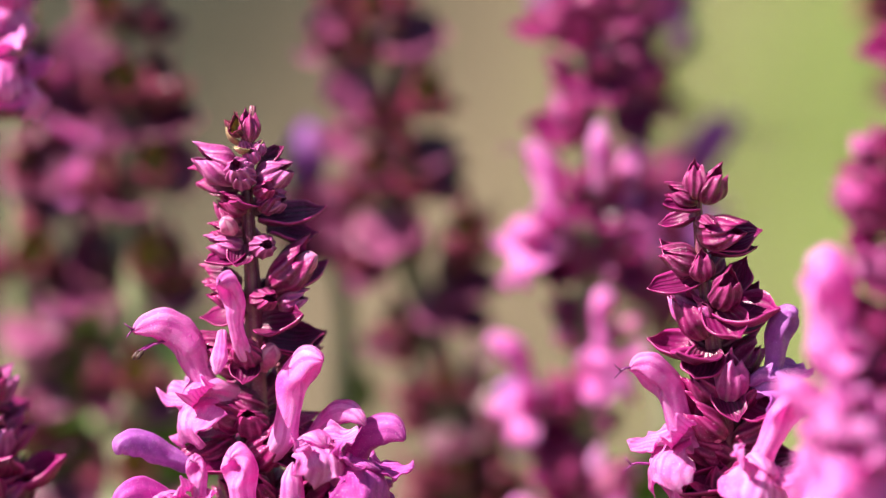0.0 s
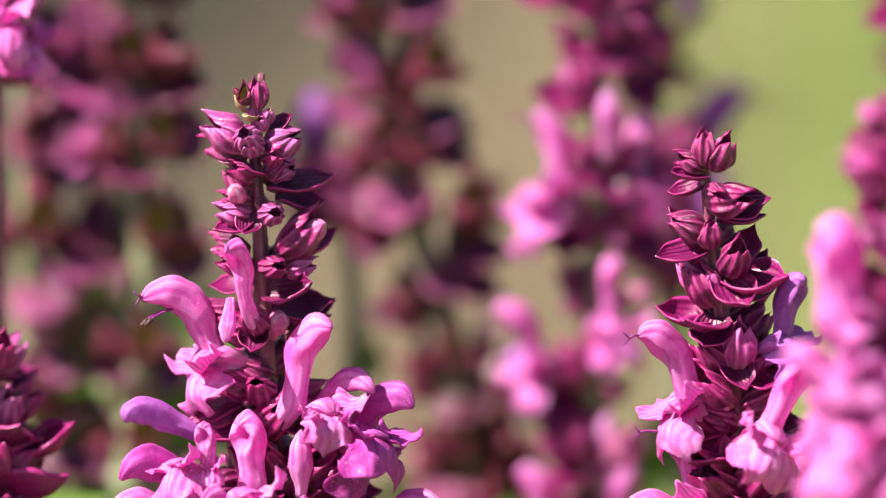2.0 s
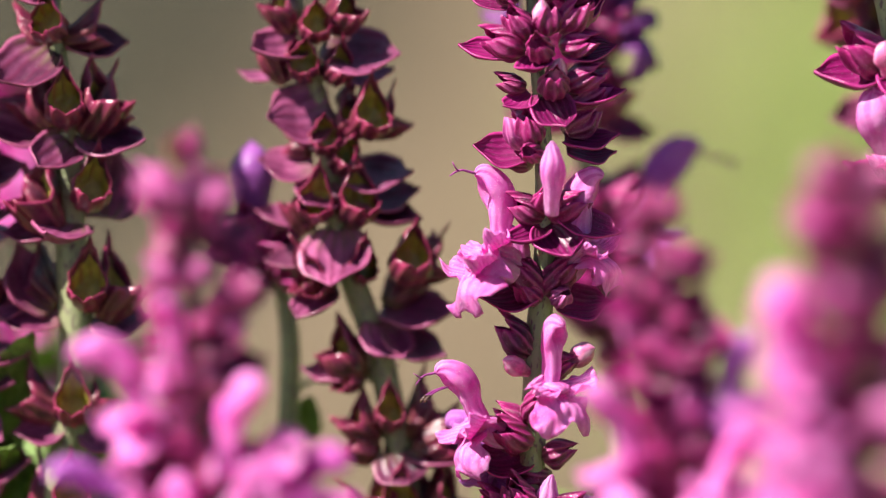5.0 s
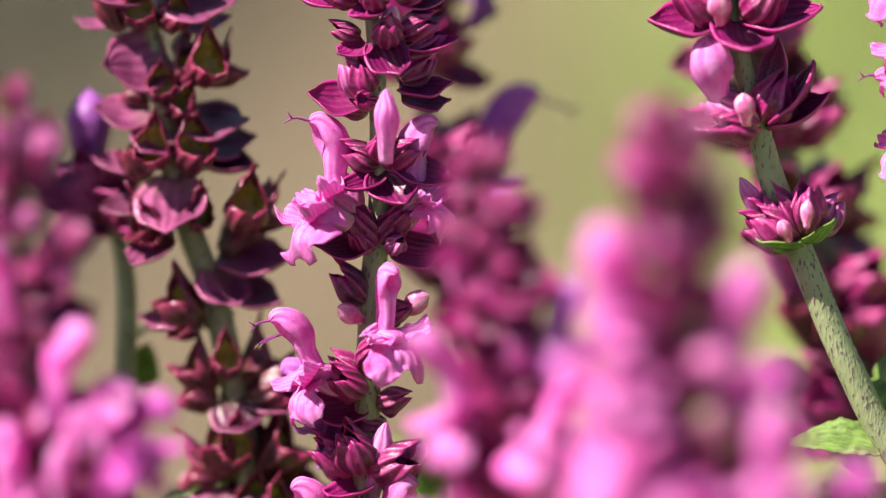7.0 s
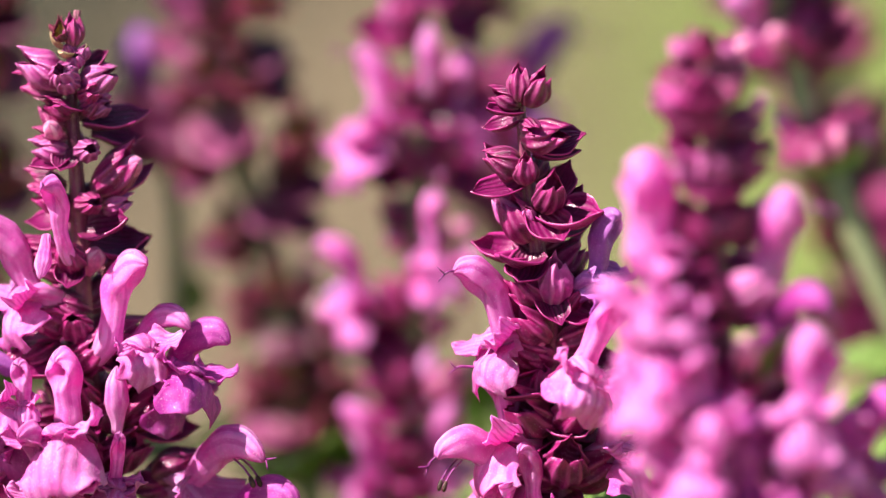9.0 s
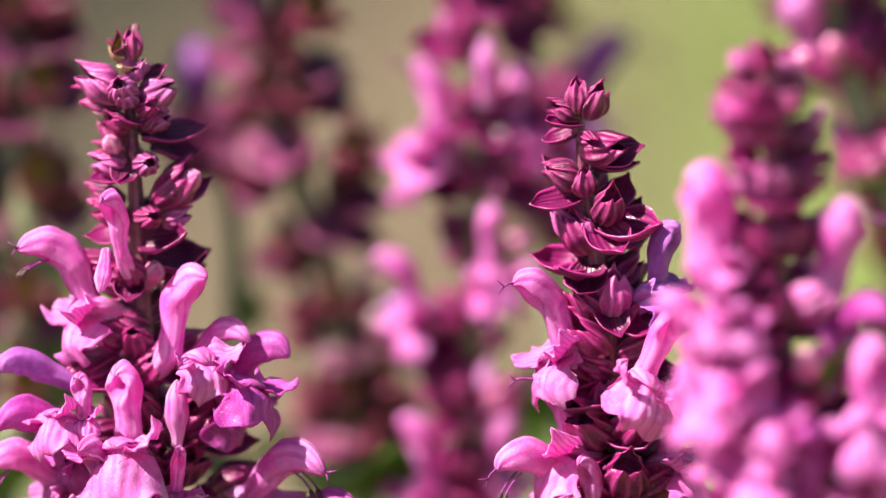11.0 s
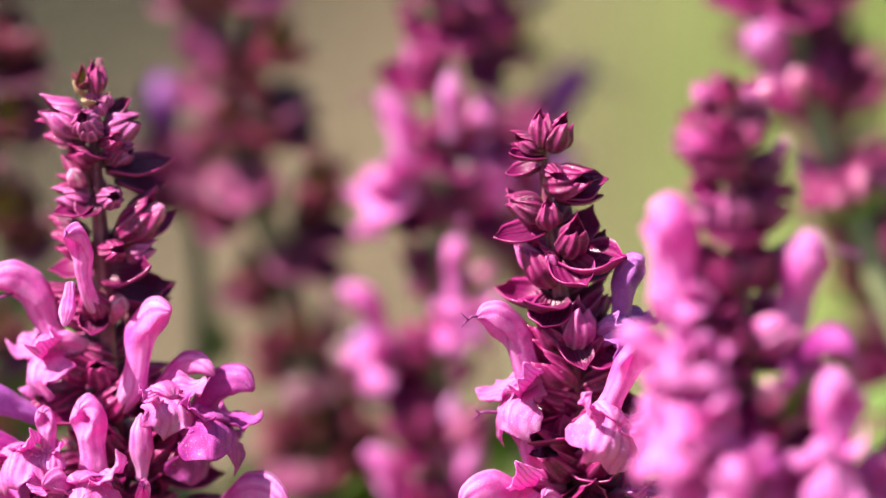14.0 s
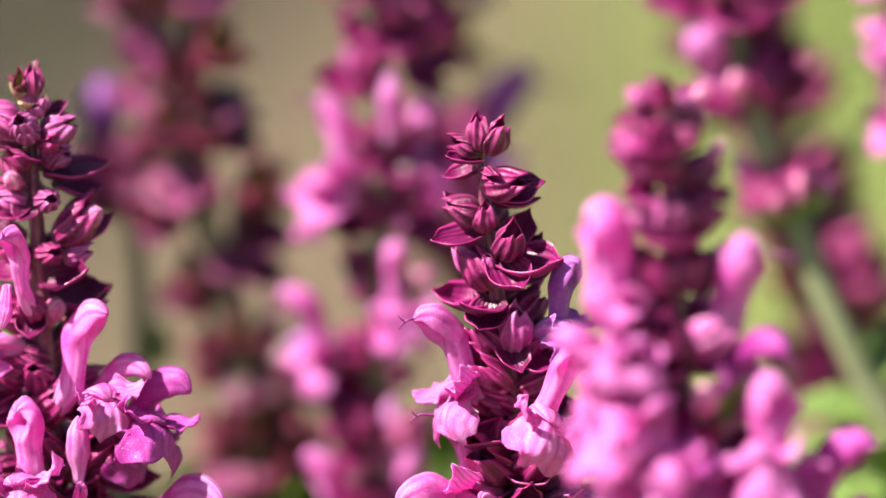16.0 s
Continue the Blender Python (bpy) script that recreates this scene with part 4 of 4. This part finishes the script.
e.piece("husk", 656, 351, -150, 55, 0.9)
e.piece("husk_bract", 646, 339, 175, 15, 0.75, face=20)
e.piece("husk", 675, 356, -100, 52, 1.05)
e.piece("husk", 728, 370, -70, 66, 1.05)
e.piece("husk_bract", 704, 349, -95, -42, 1.3)
e.piece("husk_bract", 675, 397, 180, 0, 0.85, face=30)
e.piece("husk", 702, 343, 60, 40, 0.9)
e.piece("husk", 695, 442, -150, 10, 0.9)
e.piece("husk", 693, 469, -120, -10, 0.8)
e.piece("husk", 736, 455, -70, 30, 0.8)
e.piece("husk_bract", 693, 450, -130, -30, 0.9)
e.piece("husk", 817, 473, -70, 66, 1.15)
e.piece("husk_bract", 827, 432, 10, 62, 0.95)
e.piece("husk", 827, 424, -5, 18, 0.85)
e.piece("husk_bract", 778, 491, -5, 2, 1.3)
e.piece("husk_bract", 788, 520, -20, -26, 1.15)
e.piece("husk_bract", 768, 506, -50, -38, 1.05)
e.piece("husk", 790, 479, 30, 35, 1.0)
e.piece("husk", 743, 597, -150, 36, 1.2)
e.piece("husk_bract", 753, 599, 178, 6, 1.05, face=20)
e.piece("husk", 746, 607, -140, 5, 0.75)
e.piece("husk", 761, 610, 40, 45, 0.7)
e.piece("husk", 772, 710, -160, 36, 1.0)
e.piece("husk", 778, 724, -170, 5, 1.05)
e.piece("husk", 790, 714, -80, 60, 0.85)
e.piece("husk", 821, 704, 10, 36, 1.15)
e.piece("husk_bract", 821, 734, -5, 6, 1.35)
e.piece("husk_bract", 800, 732, -70, -35, 1.0)
e.piece("husk", 838, 732, -20, 10, 1.1)
e.piece("husk", 811, 852, -150, 42, 1.05)
e.piece("husk", 801, 860, 178, 6, 1.15)
e.piece("husk", 811, 868, -90, 50, 0.9)
e.piece("husk", 850, 860, -20, 32, 1.25)
e.piece("husk_bract", 848, 877, 0, 0, 1.3)
e.piece("husk", 834, 848, 40, 50, 1.0)
e.piece("husk_bract", 809, 887, -120, -20, 1.2)

g = Spike("spent sage spike with brown calyces on pale green stem", [(207, -153), (221, 12), (231, 110), (238, 236), (244, 333), (252, 440), (256, 557), (247, 673), (231, 790), (216, 887), (207, 984)], 0.072, 15, 1.75, STEM)
g.whorl(-90, 5, 1.2, 32, 0, ("husk",), 2, bract="husk_bract", drop=36)
g.piece("husk_bract", 209, 34, -130, -22, 1.3, face=30)
g.piece("husk", 221, 46, -110, 42, 1.0)
g.piece("husk", 207, 37, 170, 25, 1.0)
g.piece("husk", 234, 22, 0, 10, 1.0)
g.piece("husk_bract", 231, 27, 10, -5, 1.0)
g.piece("husk", 218, 176, 165, 46, 1.2)
g.piece("husk_bract", 216, 185, 175, 14, 1.25)
g.piece("husk", 238, 201, -90, 62, 1.1)
g.piece("husk", 271, 181, -35, 52, 1.3)
g.piece("husk_bract", 267, 185, -30, -8, 1.3)
g.piece("husk", 265, 173, 10, 25, 1.05)
g.piece("husk_bract", 246, 197, -120, -15, 1.0)
g.piece("husk", 231, 158, 120, 40, 1.0)
g.piece("husk", 222, 351, -145, 46, 1.25)
g.piece("husk", 218, 328, 172, 28, 1.1)
g.piece("husk", 270, 341, -75, 62, 1.05)
g.piece("husk_bract", 251, 335, -110, -6, 1.2)
g.piece("husk_bract", 304, 335, 60, 76, 1.35)
g.piece("husk", 246, 333, 80, 40, 1.0)
g.piece("husk_bract", 231, 348, -170, -5, 1.0)
g.piece("husk_bract", 222, 491, 170, 60, 1.4)
g.piece("husk_bract", 228, 496, -170, 4, 1.1)
g.piece("husk", 279, 512, -95, 66, 1.05)
g.piece("husk", 302, 502, -30, 52, 1.15)
g.piece("husk_bract", 284, 503, -15, 0, 1.1)
g.piece("husk", 231, 479, 150, 30, 1.0)
g.piece("husk", 232, 667, 178, 22, 1.05)
g.piece("husk_bract", 236, 683, -170, -8, 0.9)
g.piece("husk", 251, 710, -90, 60, 1.0)
g.piece("husk", 265, 683, 10, 45, 0.9)
g.piece("husk_bract", 265, 693, -20, -5, 0.9)
g.piece("husk", 221, 858, 170, 35, 1.1)
g.piece("husk", 241, 868, -80, 50, 1.0)
g.piece("husk_bract", 231, 868, -10, 5, 1.1)

g2 = Spike("dark spent sage spike with purple bracts", [(22, -153), (27, 12), (37, 236), (46, 450), (46, 596), (41, 868), (32, 1033)], 0.074, 16, 1.0, STEM)
g2.whorl(-90, 5, 1.2, 32, 0, ("husk", "calyx"), 3, bract="husk_bract", drop=36)
g2.piece("husk_bract", 32, 61, -30, -5, 1.15, face=20)
g2.piece("husk", 41, 71, -90, 45, 1.1)
g2.piece("husk", 32, 139, -40, 35, 1.2)
g2.piece("husk_bract", 22, 216, -20, 5, 1.07, face=20)
g2.piece("husk_bract", 41, 255, -50, -30, 1.15)
g2.piece("husk", 61, 246, -10, 40, 1.0)
g2.piece("husk_bract", 51, 270, 0, 18, 1.07)
g2.piece("husk_bract", 22, 304, -10, -5, 1.15)
g2.piece("husk", 32, 333, -60, 40, 1.0)
g2.piece("husk_bract", 41, 353, -5, 0, 1.23, face=20)
g2.piece("husk", 51, 396, -40, 45, 0.9)
g2.piece("husk", 69, 503, -90, 62, 1.1)
g2.piece("husk", 90, 479, -30, 55, 1.0)
g2.piece("husk_bract", 80, 489, -10, 5, 0.98, face=30)
g2.piece("husk", 32, 479, 170, 40, 1.0)
g2.piece("husk_bract", 41, 537, -50, -25, 1.19)
g2.piece("husk_bract", 61, 557, -10, -5, 1.15, face=20)
g2.piece("husk_bract", 32, 596, -20, -10, 1.23, face=20)
g2.piece("husk", 41, 557, 60, 40, 1.0)
g2.piece("husk_bract", 32, 654, -30, -30, 1.1)
g2.piece("husk", 22, 771, -60, 45, 1.0)
g2.piece("husk", 66, 766, -30, 40, 1.0)
g2.piece("husk_bract", 80, 756, -15, 5, 1.1, face=25)
g2.piece("husk", 51, 790, -90, 30, 1.0)
g2.piece("husk_bract", 80, 839, -30, -15, 1.1)
g2.piece("husk_bract", 41, 839, -70, -20, 0.98)

# ---- spike hidden behind the first, whose bracts stick out beside it ----
h = Spike("dark sage spike half hidden by its neighbour", [(545, 300), (575, 380), (606, 450), (622, 540), (618, 700), (604, 900)], 0.084, 17, 1.05, STEM)
# This bud's shade is painted into its violet.
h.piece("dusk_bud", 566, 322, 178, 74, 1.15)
for y, sz, ph in ((370, 0.85, 20), (430, 0.9, 60)):
    h.whorl(y, 5, sz, 30, ph, ("calyx",), 3)
h.leaf(650, 720, -80, 72, 0.17, depth=3.0)
h.leaf(590, 430, -20, 20, 0.12, depth=3.0)
h.leaf(628, 640, 20, 30, 0.12, depth=3.0)

k_ = Spike("pink sage spike in flower behind the spent stems", [(150, 60), (160, 220), (165, 500), (170, 900)], 0.135, 25, 1.3, STEM)
for y, sz, ph in ((110, 0.8, 0), (330, 1.0, 40), (640, 1.0, 20)):
    k_.whorl(y, 4, sz, 28, ph)
k_.flower(170, 270, -60, 5, 0.95)
k_.flower(130, 290, -150, 0, 0.95)
k_.flower(185, 590, -70, 0, 0.95)
k_.flower(150, 610, -140, 0, 0.9)
k_.leaf(90, 740, -20, 20, 0.65, 20)
k_.leaf(140, 610, -85, -35, 0.5)
k_.leaf(215, 720, -60, -30, 0.45)
k_.leaf(60, 690, -110, -30, 0.5)
k_.leaf(170, 760, -170, 15, 0.6, -20)
k_.leaf(175, 640, -60, 35, 0.45)
k_.leaf(230, 700, 10, 40, 0.5, 20)

# ---- violet-tinted spikes farther back ----
d = Spike("violet-pink sage spike behind the flowering row", [(1120, -170), (1128, 0), (1132, 250), (1180, 420), (1200, 700), (1205, 1000)], 0.10, 18, 1.3, STEM)
for y, sz, ph in ((-60, 1.0, 0), (30, 1.05, 30), (150, 1.1, 0), (330, 1.1, 45), (420, 1.1, 10), (520, 1.1, 70)):
    d.whorl(y, 5, sz, 28, ph)
d.flower(1200, 10, 5, 0, 1.0, 0, "shaded")
d.flower(1005, -10, 178, 0, 0.75, 0, "shaded")
d.flower(1224, 352, 16, -20, 1.25, 0, "violet")
d.flower(1235, 520, 5, 0, 1.0, 0, "violet")

# ---- blurred spike in front ----
f = Spike("pink sage spike in full flower at the front", [(1572, 215), (1588, 356), (1598, 556), (1606, 757), (1614, 957), (1620, 1080)], -0.045, 19)
for y, n, sz, ph in ((270, 4, 0.7, 0), (330, 5, 0.9, 40), (400, 4, 0.8, 10), (480, 5, 0.85, 60), (590, 5, 0.9, 20), (700, 5, 0.95, 50), (850, 5, 1.0, 0), (970, 6, 1.1, 40)):
    f.whorl(y, n, sz * (1.0 if y < 380 else 1.25), 22, ph, ("calyx", "calyx", "pink_calyx"), 2, 1)
f.piece("pink_calyx", 1550, 350, -150, 15, 0.9)
f.flower(1470, 618, -160, 8, 1.18, 0, "broad", lip=False, reach=6)
f.flower(1694, 648, -24, -10, 1.0, 0, "broad", lip=False, reach=5)
f.piece("lower_lip", 1530, 590, -150, 0, 0.9, depth=-4)
f.flower(1505, 745, -150, -4, 1.05, reach=8)
f.flower(1550, 790, -115, 0, 0.85, reach=9)
f.flower(1696, 730, -40, -50, 0.85, 0, "deep", reach=2)
f.piece("lower_lip", 1500, 690, -120, 5, 1.0, depth=-7)
f.piece("lower_lip", 1545, 700, -100, 5, 0.9, depth=-8)
f.piece("bud", 1645, 800, -80, 40, 0.8, depth=-6)
f.piece("lower_lip", 1490, 840, -120, 10, 1.2, depth=-8)
f.flower(1525, 905, -150, 0, 1.1, reach=8)
f.flower(1570, 925, -95, 5, 1.0, reach=9)
f.flower(1765, 915, -60, 2, 1.15, 0, "broad", reach=7)
f.piece("lower_lip", 1740, 880, -85, 10, 1.2, depth=-7)
f.flower(1845, 985, -25, -15, 1.05, 0, "deep")
f.flower(1720, 1010, -60, 0, 1.05, reach=8)
f.flower(1560, 1030, -140, 0, 1.15)
f.flower(1650, 1040, -90, 0, 1.1, 0, "deep", reach=9)
f.piece("lower_lip", 1520, 800, -120, 5, 1.2, depth=-8)
f.piece("lower_lip", 1590, 860, -95, 5, 1.1, depth=-9)
f.piece("lower_lip", 1560, 970, -110, 5, 1.3, depth=-9)
f.flower(1480, 800, -165, -10, 1.0, reach=4)
f.piece("lower_lip", 1780, 950, -60, 5, 1.3, depth=-6)
f.leaf(1662, 870, -40, 60, 0.22)

# ---- tall spike whose bare stem crosses the lawn ----
s = Spike("tall leaning sage spike with bare flecked stem", [(1610, -170), (1650, 0), (1674, 102), (1708, 238), (1742, 364), (1800, 510), (1848, 626), (1902, 743), (2040, 1050)], 0.058, 20, 1.4, STEM)
s.whorl(-100, 6, 1.1, 30, 10, buds=1)
s.piece("bract", 1672, 78, -75, -25, 1.3)
s.piece("bract", 1660, 74, -165, 2, 1.35, face=30)
s.piece("bract", 1690, 80, -10, 8, 1.35, face=30)
s.piece("calyx", 1655, 70, -150, 25, 1.2)
s.piece("calyx", 1695, 70, -30, 30, 1.2)
s.piece("bud", 1650, 68, -100, 40, 0.7, depth=-4)
s.piece("calyx", 1680, 60, 60, 30, 1.1)
s.piece("round_bud", 1645, 198, -125, 62, 1.05, depth=-2)
s.piece("pink_calyx", 1705, 258, -160, 24, 1.25)
s.piece("calyx", 1705, 262, -140, 5, 1.1)
s.piece("bud", 1692, 240, -100, 65, 0.62, depth=-5)
s.piece("bract", 1715, 265, -160, 0, 1.4, face=30)
s.piece("bract", 1705, 262, 176, 10, 1.35, face=10)
s.piece("calyx", 1726, 250, -25, 62, 1.2)
s.piece("bract", 1736, 254, -15, 56, 1.35, face=30)
s.piece("bract", 1732, 262, -5, 24, 1.1, face=25)
s.piece("bract", 1728, 240, 20, 78, 1.2, face=20)
s.piece("calyx", 1720, 250, 80, 50, 1.0)
s.piece("pale_bud", 1722, 418, -165, 55, 0.7)
s.piece("calyx", 1775, 448, -165, 52, 1.15)
s.piece("calyx", 1780, 455, -160, 30, 1.15)
s.piece("calyx", 1775, 455, -165, 14, 1.1)
s.piece("bud", 1765, 445, -120, 35, 0.45, depth=-4)
s.piece("calyx", 1796, 442, -60, 80, 0.95)
s.piece("bud", 1797, 420, -80, 82, 0.4, depth=-5)
s.piece("green_bract", 1790, 460, -30, 30, 0.8, face=15)
s.piece("green_bract", 1785, 462, -155, 4, 0.9, face=10)
s.piece("pink_calyx", 1815, 440, 20, 40, 0.95)
s.leaf(1925, 815, 176, 6, 0.24, -35)
s.leaf(1930, 770, 30, 35, 0.6)

s2 = Spike("spent dark sage spike beside a leaning stem", [(1600, -170), (1640, 0), (1720, 250), (1790, 420), (1850, 600), (1880, 1000)], 0.10, 21, 1.5, STEM)
for y, sz, ph in ((-80, 1.0, 0), (20, 1.0, 30), (130, 1.0, 0), (290, 1.1, 45), (420, 1.1, 10), (560, 1.15, 70), (650, 1.1, 20), (780, 1.1, 0)):
    s2.whorl(y, 6, sz * 1.3, 28, ph, ("husk", "calyx"), 2, bract="husk_bract")

r_ = Spike("pink sage spike at the lawn's edge", [(2010, -120), (2015, 100), (2025, 400), (2040, 1000)], 0.06, 22, 1.3, STEM)
for y, sz, ph in ((-60, 1.0, 0), (60, 1.0, 30), (160, 1.0, 0), (270, 1.0, 50)):
    r_.whorl(y, 5, sz, 28, ph, buds=1)
r_.flower(1960, 10, 175, 0, 1.0)
r_.flower(1985, 130, 178, 0, 0.9)
r_.flower(1975, 290, 175, 0, 0.9)

# ---- plants at the other end ----
l_ = Spike("pink sage spike with dark pointed bracts", [(-30, 640), (-28, 760), (-20, 900), (-10, 1080)], 0.012, 23)
for y, sz, ph in ((690, 0.9, 0), (790, 1.1, 20), (880, 1.2, 50), (970, 1.2, 0)):
    l_.whorl(y, 5, sz, 30, ph, ("calyx", "pink_calyx"), 3)
l_.flower(-70, 860, 180, 0, 1.0)
l_.piece("bract", 20, 850, -20, 25, 1.2)
l2 = Spike("pink sage spike in bright flower at the bed's end", [(-20, -170), (-16, 0), (-15, 300), (-20, 700), (-20, 1050)], 0.03, 24)
l2.flower(10, -20, -20, 0, 1.0)
l2.flower(20, 110, -30, 5, 1.05)
l2.flower(-10, 60, -90, 5, 1.0, reach=8)
for y, sz, ph in ((-60, 1.0, 0), (60, 1.0, 30), (160, 1.0, 10)):
    l2.whorl(y, 5, sz, 25, ph, buds=1)

# ---- leaves low on the stems ----
for sp, y0 in ((a, 1280), (b, 1330), (c, 1150), (e, 1080), (g, 960), (g2, 980), (k_, 1000), (h, 980), (d, 1000), (f, 1200), (s, 1000), (s2, 960), (r_, 1010), (l_, 1180), (l2, 1000)):
    for k in range(5):
        y = y0 + 260 * k + sp.rng.uniform(-30, 30)
        turn0 = sp.rng.uniform(0, 180)
        for side in (0, 180):
            q = at(sp.x_of(min(y, 1300)), y, sp.row)
            if q.z > 0.03:
                i = min(range(len(sp.fine)), key=lambda n: abs(sp.fine[n].z - q.z))
                p = sp.fine[i]
                m = Matrix.Translation(p - sp.base) @ pose(0, 0, 0, sp.rng.uniform(-15, 15), -sp.rng.uniform(0, 40), turn0 + side + sp.rng.uniform(-20, 20)) @ Matrix.Scale(0.6 + 0.13 * k, 4)
                part("leaf", sp.rng.choice(SHAPES["leaf"]), sp.root, m, "green wrinkled leaf with rounded teeth")


for sp, x, y, turn, rise, size, roll in ((g, 120, 760, -60, 70, 0.42, 0), (g2, 90, 900, -70, 55, 0.45, 0), (g2, 150, 930, -100, 80, 0.42, 0),
                                         (g, 330, 860, -50, 60, 0.4, 0), (s2, 1770, 830, -100, 60, 0.4, 0),
                                         (d, 1190, 960, -90, 50, 0.45, 0), (f, 1650, 1000, 60, 40, 0.4, 0)):
    sp.leaf(x, y, turn, rise, size, roll, depth=4.0)


# ---- lawn and grit ----
def scatter(name, n, box, make, label, category, mat):
    r = random.Random(len(name))
    verts, faces = [], []
    for _ in range(n):
        make(r, r.uniform(box[0], box[1]), r.uniform(box[2], box[3]), verts, faces)
    me = bpy.data.meshes.new(name)
    me.from_pydata(verts, [], faces)
    me.materials.append(mat)
    tagged(new(name, me), label, category, kind="stuff")


def blade(r, x, y, verts, faces):
    far = math.hypot((x - 0.5) / 1.6, (y - 1.9) / 2.0)
    if x - 0.35 * math.sin(0.9 * y - 1.2) ** 2 + 0.04 * noise.noise(Vector((x * 9, y * 9, 0))) < 0.06 or r.random() < far + 0.4 * noise.noise(Vector((x * 2, y * 2, 3))):
        return
    a, h, w, b_ = r.uniform(0, 6.3), r.uniform(0.02, 0.05), r.uniform(0.0012, 0.0022), r.uniform(0.005, 0.025)
    dx, dy = math.cos(a), math.sin(a)
    k = len(verts)
    verts += [(x - dy * w, y + dx * w, -0.005), (x + dy * w, y - dx * w, -0.005), (x + dy * w * 0.8 + dx * b_ * 0.4, y - dx * w * 0.8 + dy * b_ * 0.4, h * 0.6),
              (x - dy * w * 0.8 + dx * b_ * 0.4, y + dx * w * 0.8 + dy * b_ * 0.4, h * 0.6), (x + dx * b_, y + dy * b_, h)]
    faces += [(k, k + 1, k + 2, k + 3), (k + 3, k + 2, k + 4)]


def pebble(r, x, y, verts, faces):
    if x > 0.05:
        return
    q, k = r.uniform(0.002, 0.006), len(verts)
    for dx, dy, dz in ((1, 0, 0), (0, 1, 0), (-1, 0, 0), (0, -1, 0), (0.2, 0.1, 0.7)):
        verts.append((x + dx * q * r.uniform(0.7, 1.2), y + dy * q * r.uniform(0.7, 1.2), dz * q - 0.001))
    faces += [(k, k + 1, k + 4), (k + 1, k + 2, k + 4), (k + 2, k + 3, k + 4), (k + 3, k, k + 4)]


def speckled(name, dark, light, scale, rough):
    m, nt, b_ = material(name)
    geo = nt.nodes.new("ShaderNodeNewGeometry")
    col = ramp(nt, geo.outputs["Random Per Island"], (0.1, dark), (0.9, light))
    big = ramp(nt, drift(nt), (0.35, (0.45, 0.45, 0.5)), (0.65, (1.15, 1.15, 1.0)))
    nt.links.new(mix(nt, 1.0, col, big, "MULTIPLY"), b_.inputs["Base Color"])
    b_.inputs["Roughness"].default_value = rough
    return m


scatter("lawn_grass", 90000, (0.0, 2.2, 0.0, 4.2), blade, "short yellow-green lawn grass beside the bed", "grass", speckled("grass_blade", (0.15, 0.19, 0.045), (0.38, 0.42, 0.14), 8.0, 0.55))
scatter("soil_grit", 9000, (-1.2, 0.1, 0.3, 3.5), pebble, "loose grey-brown grit lying on the soil", "gravel", speckled("grit", (0.13, 0.10, 0.065), (0.26, 0.21, 0.14), 10.0, 0.9))
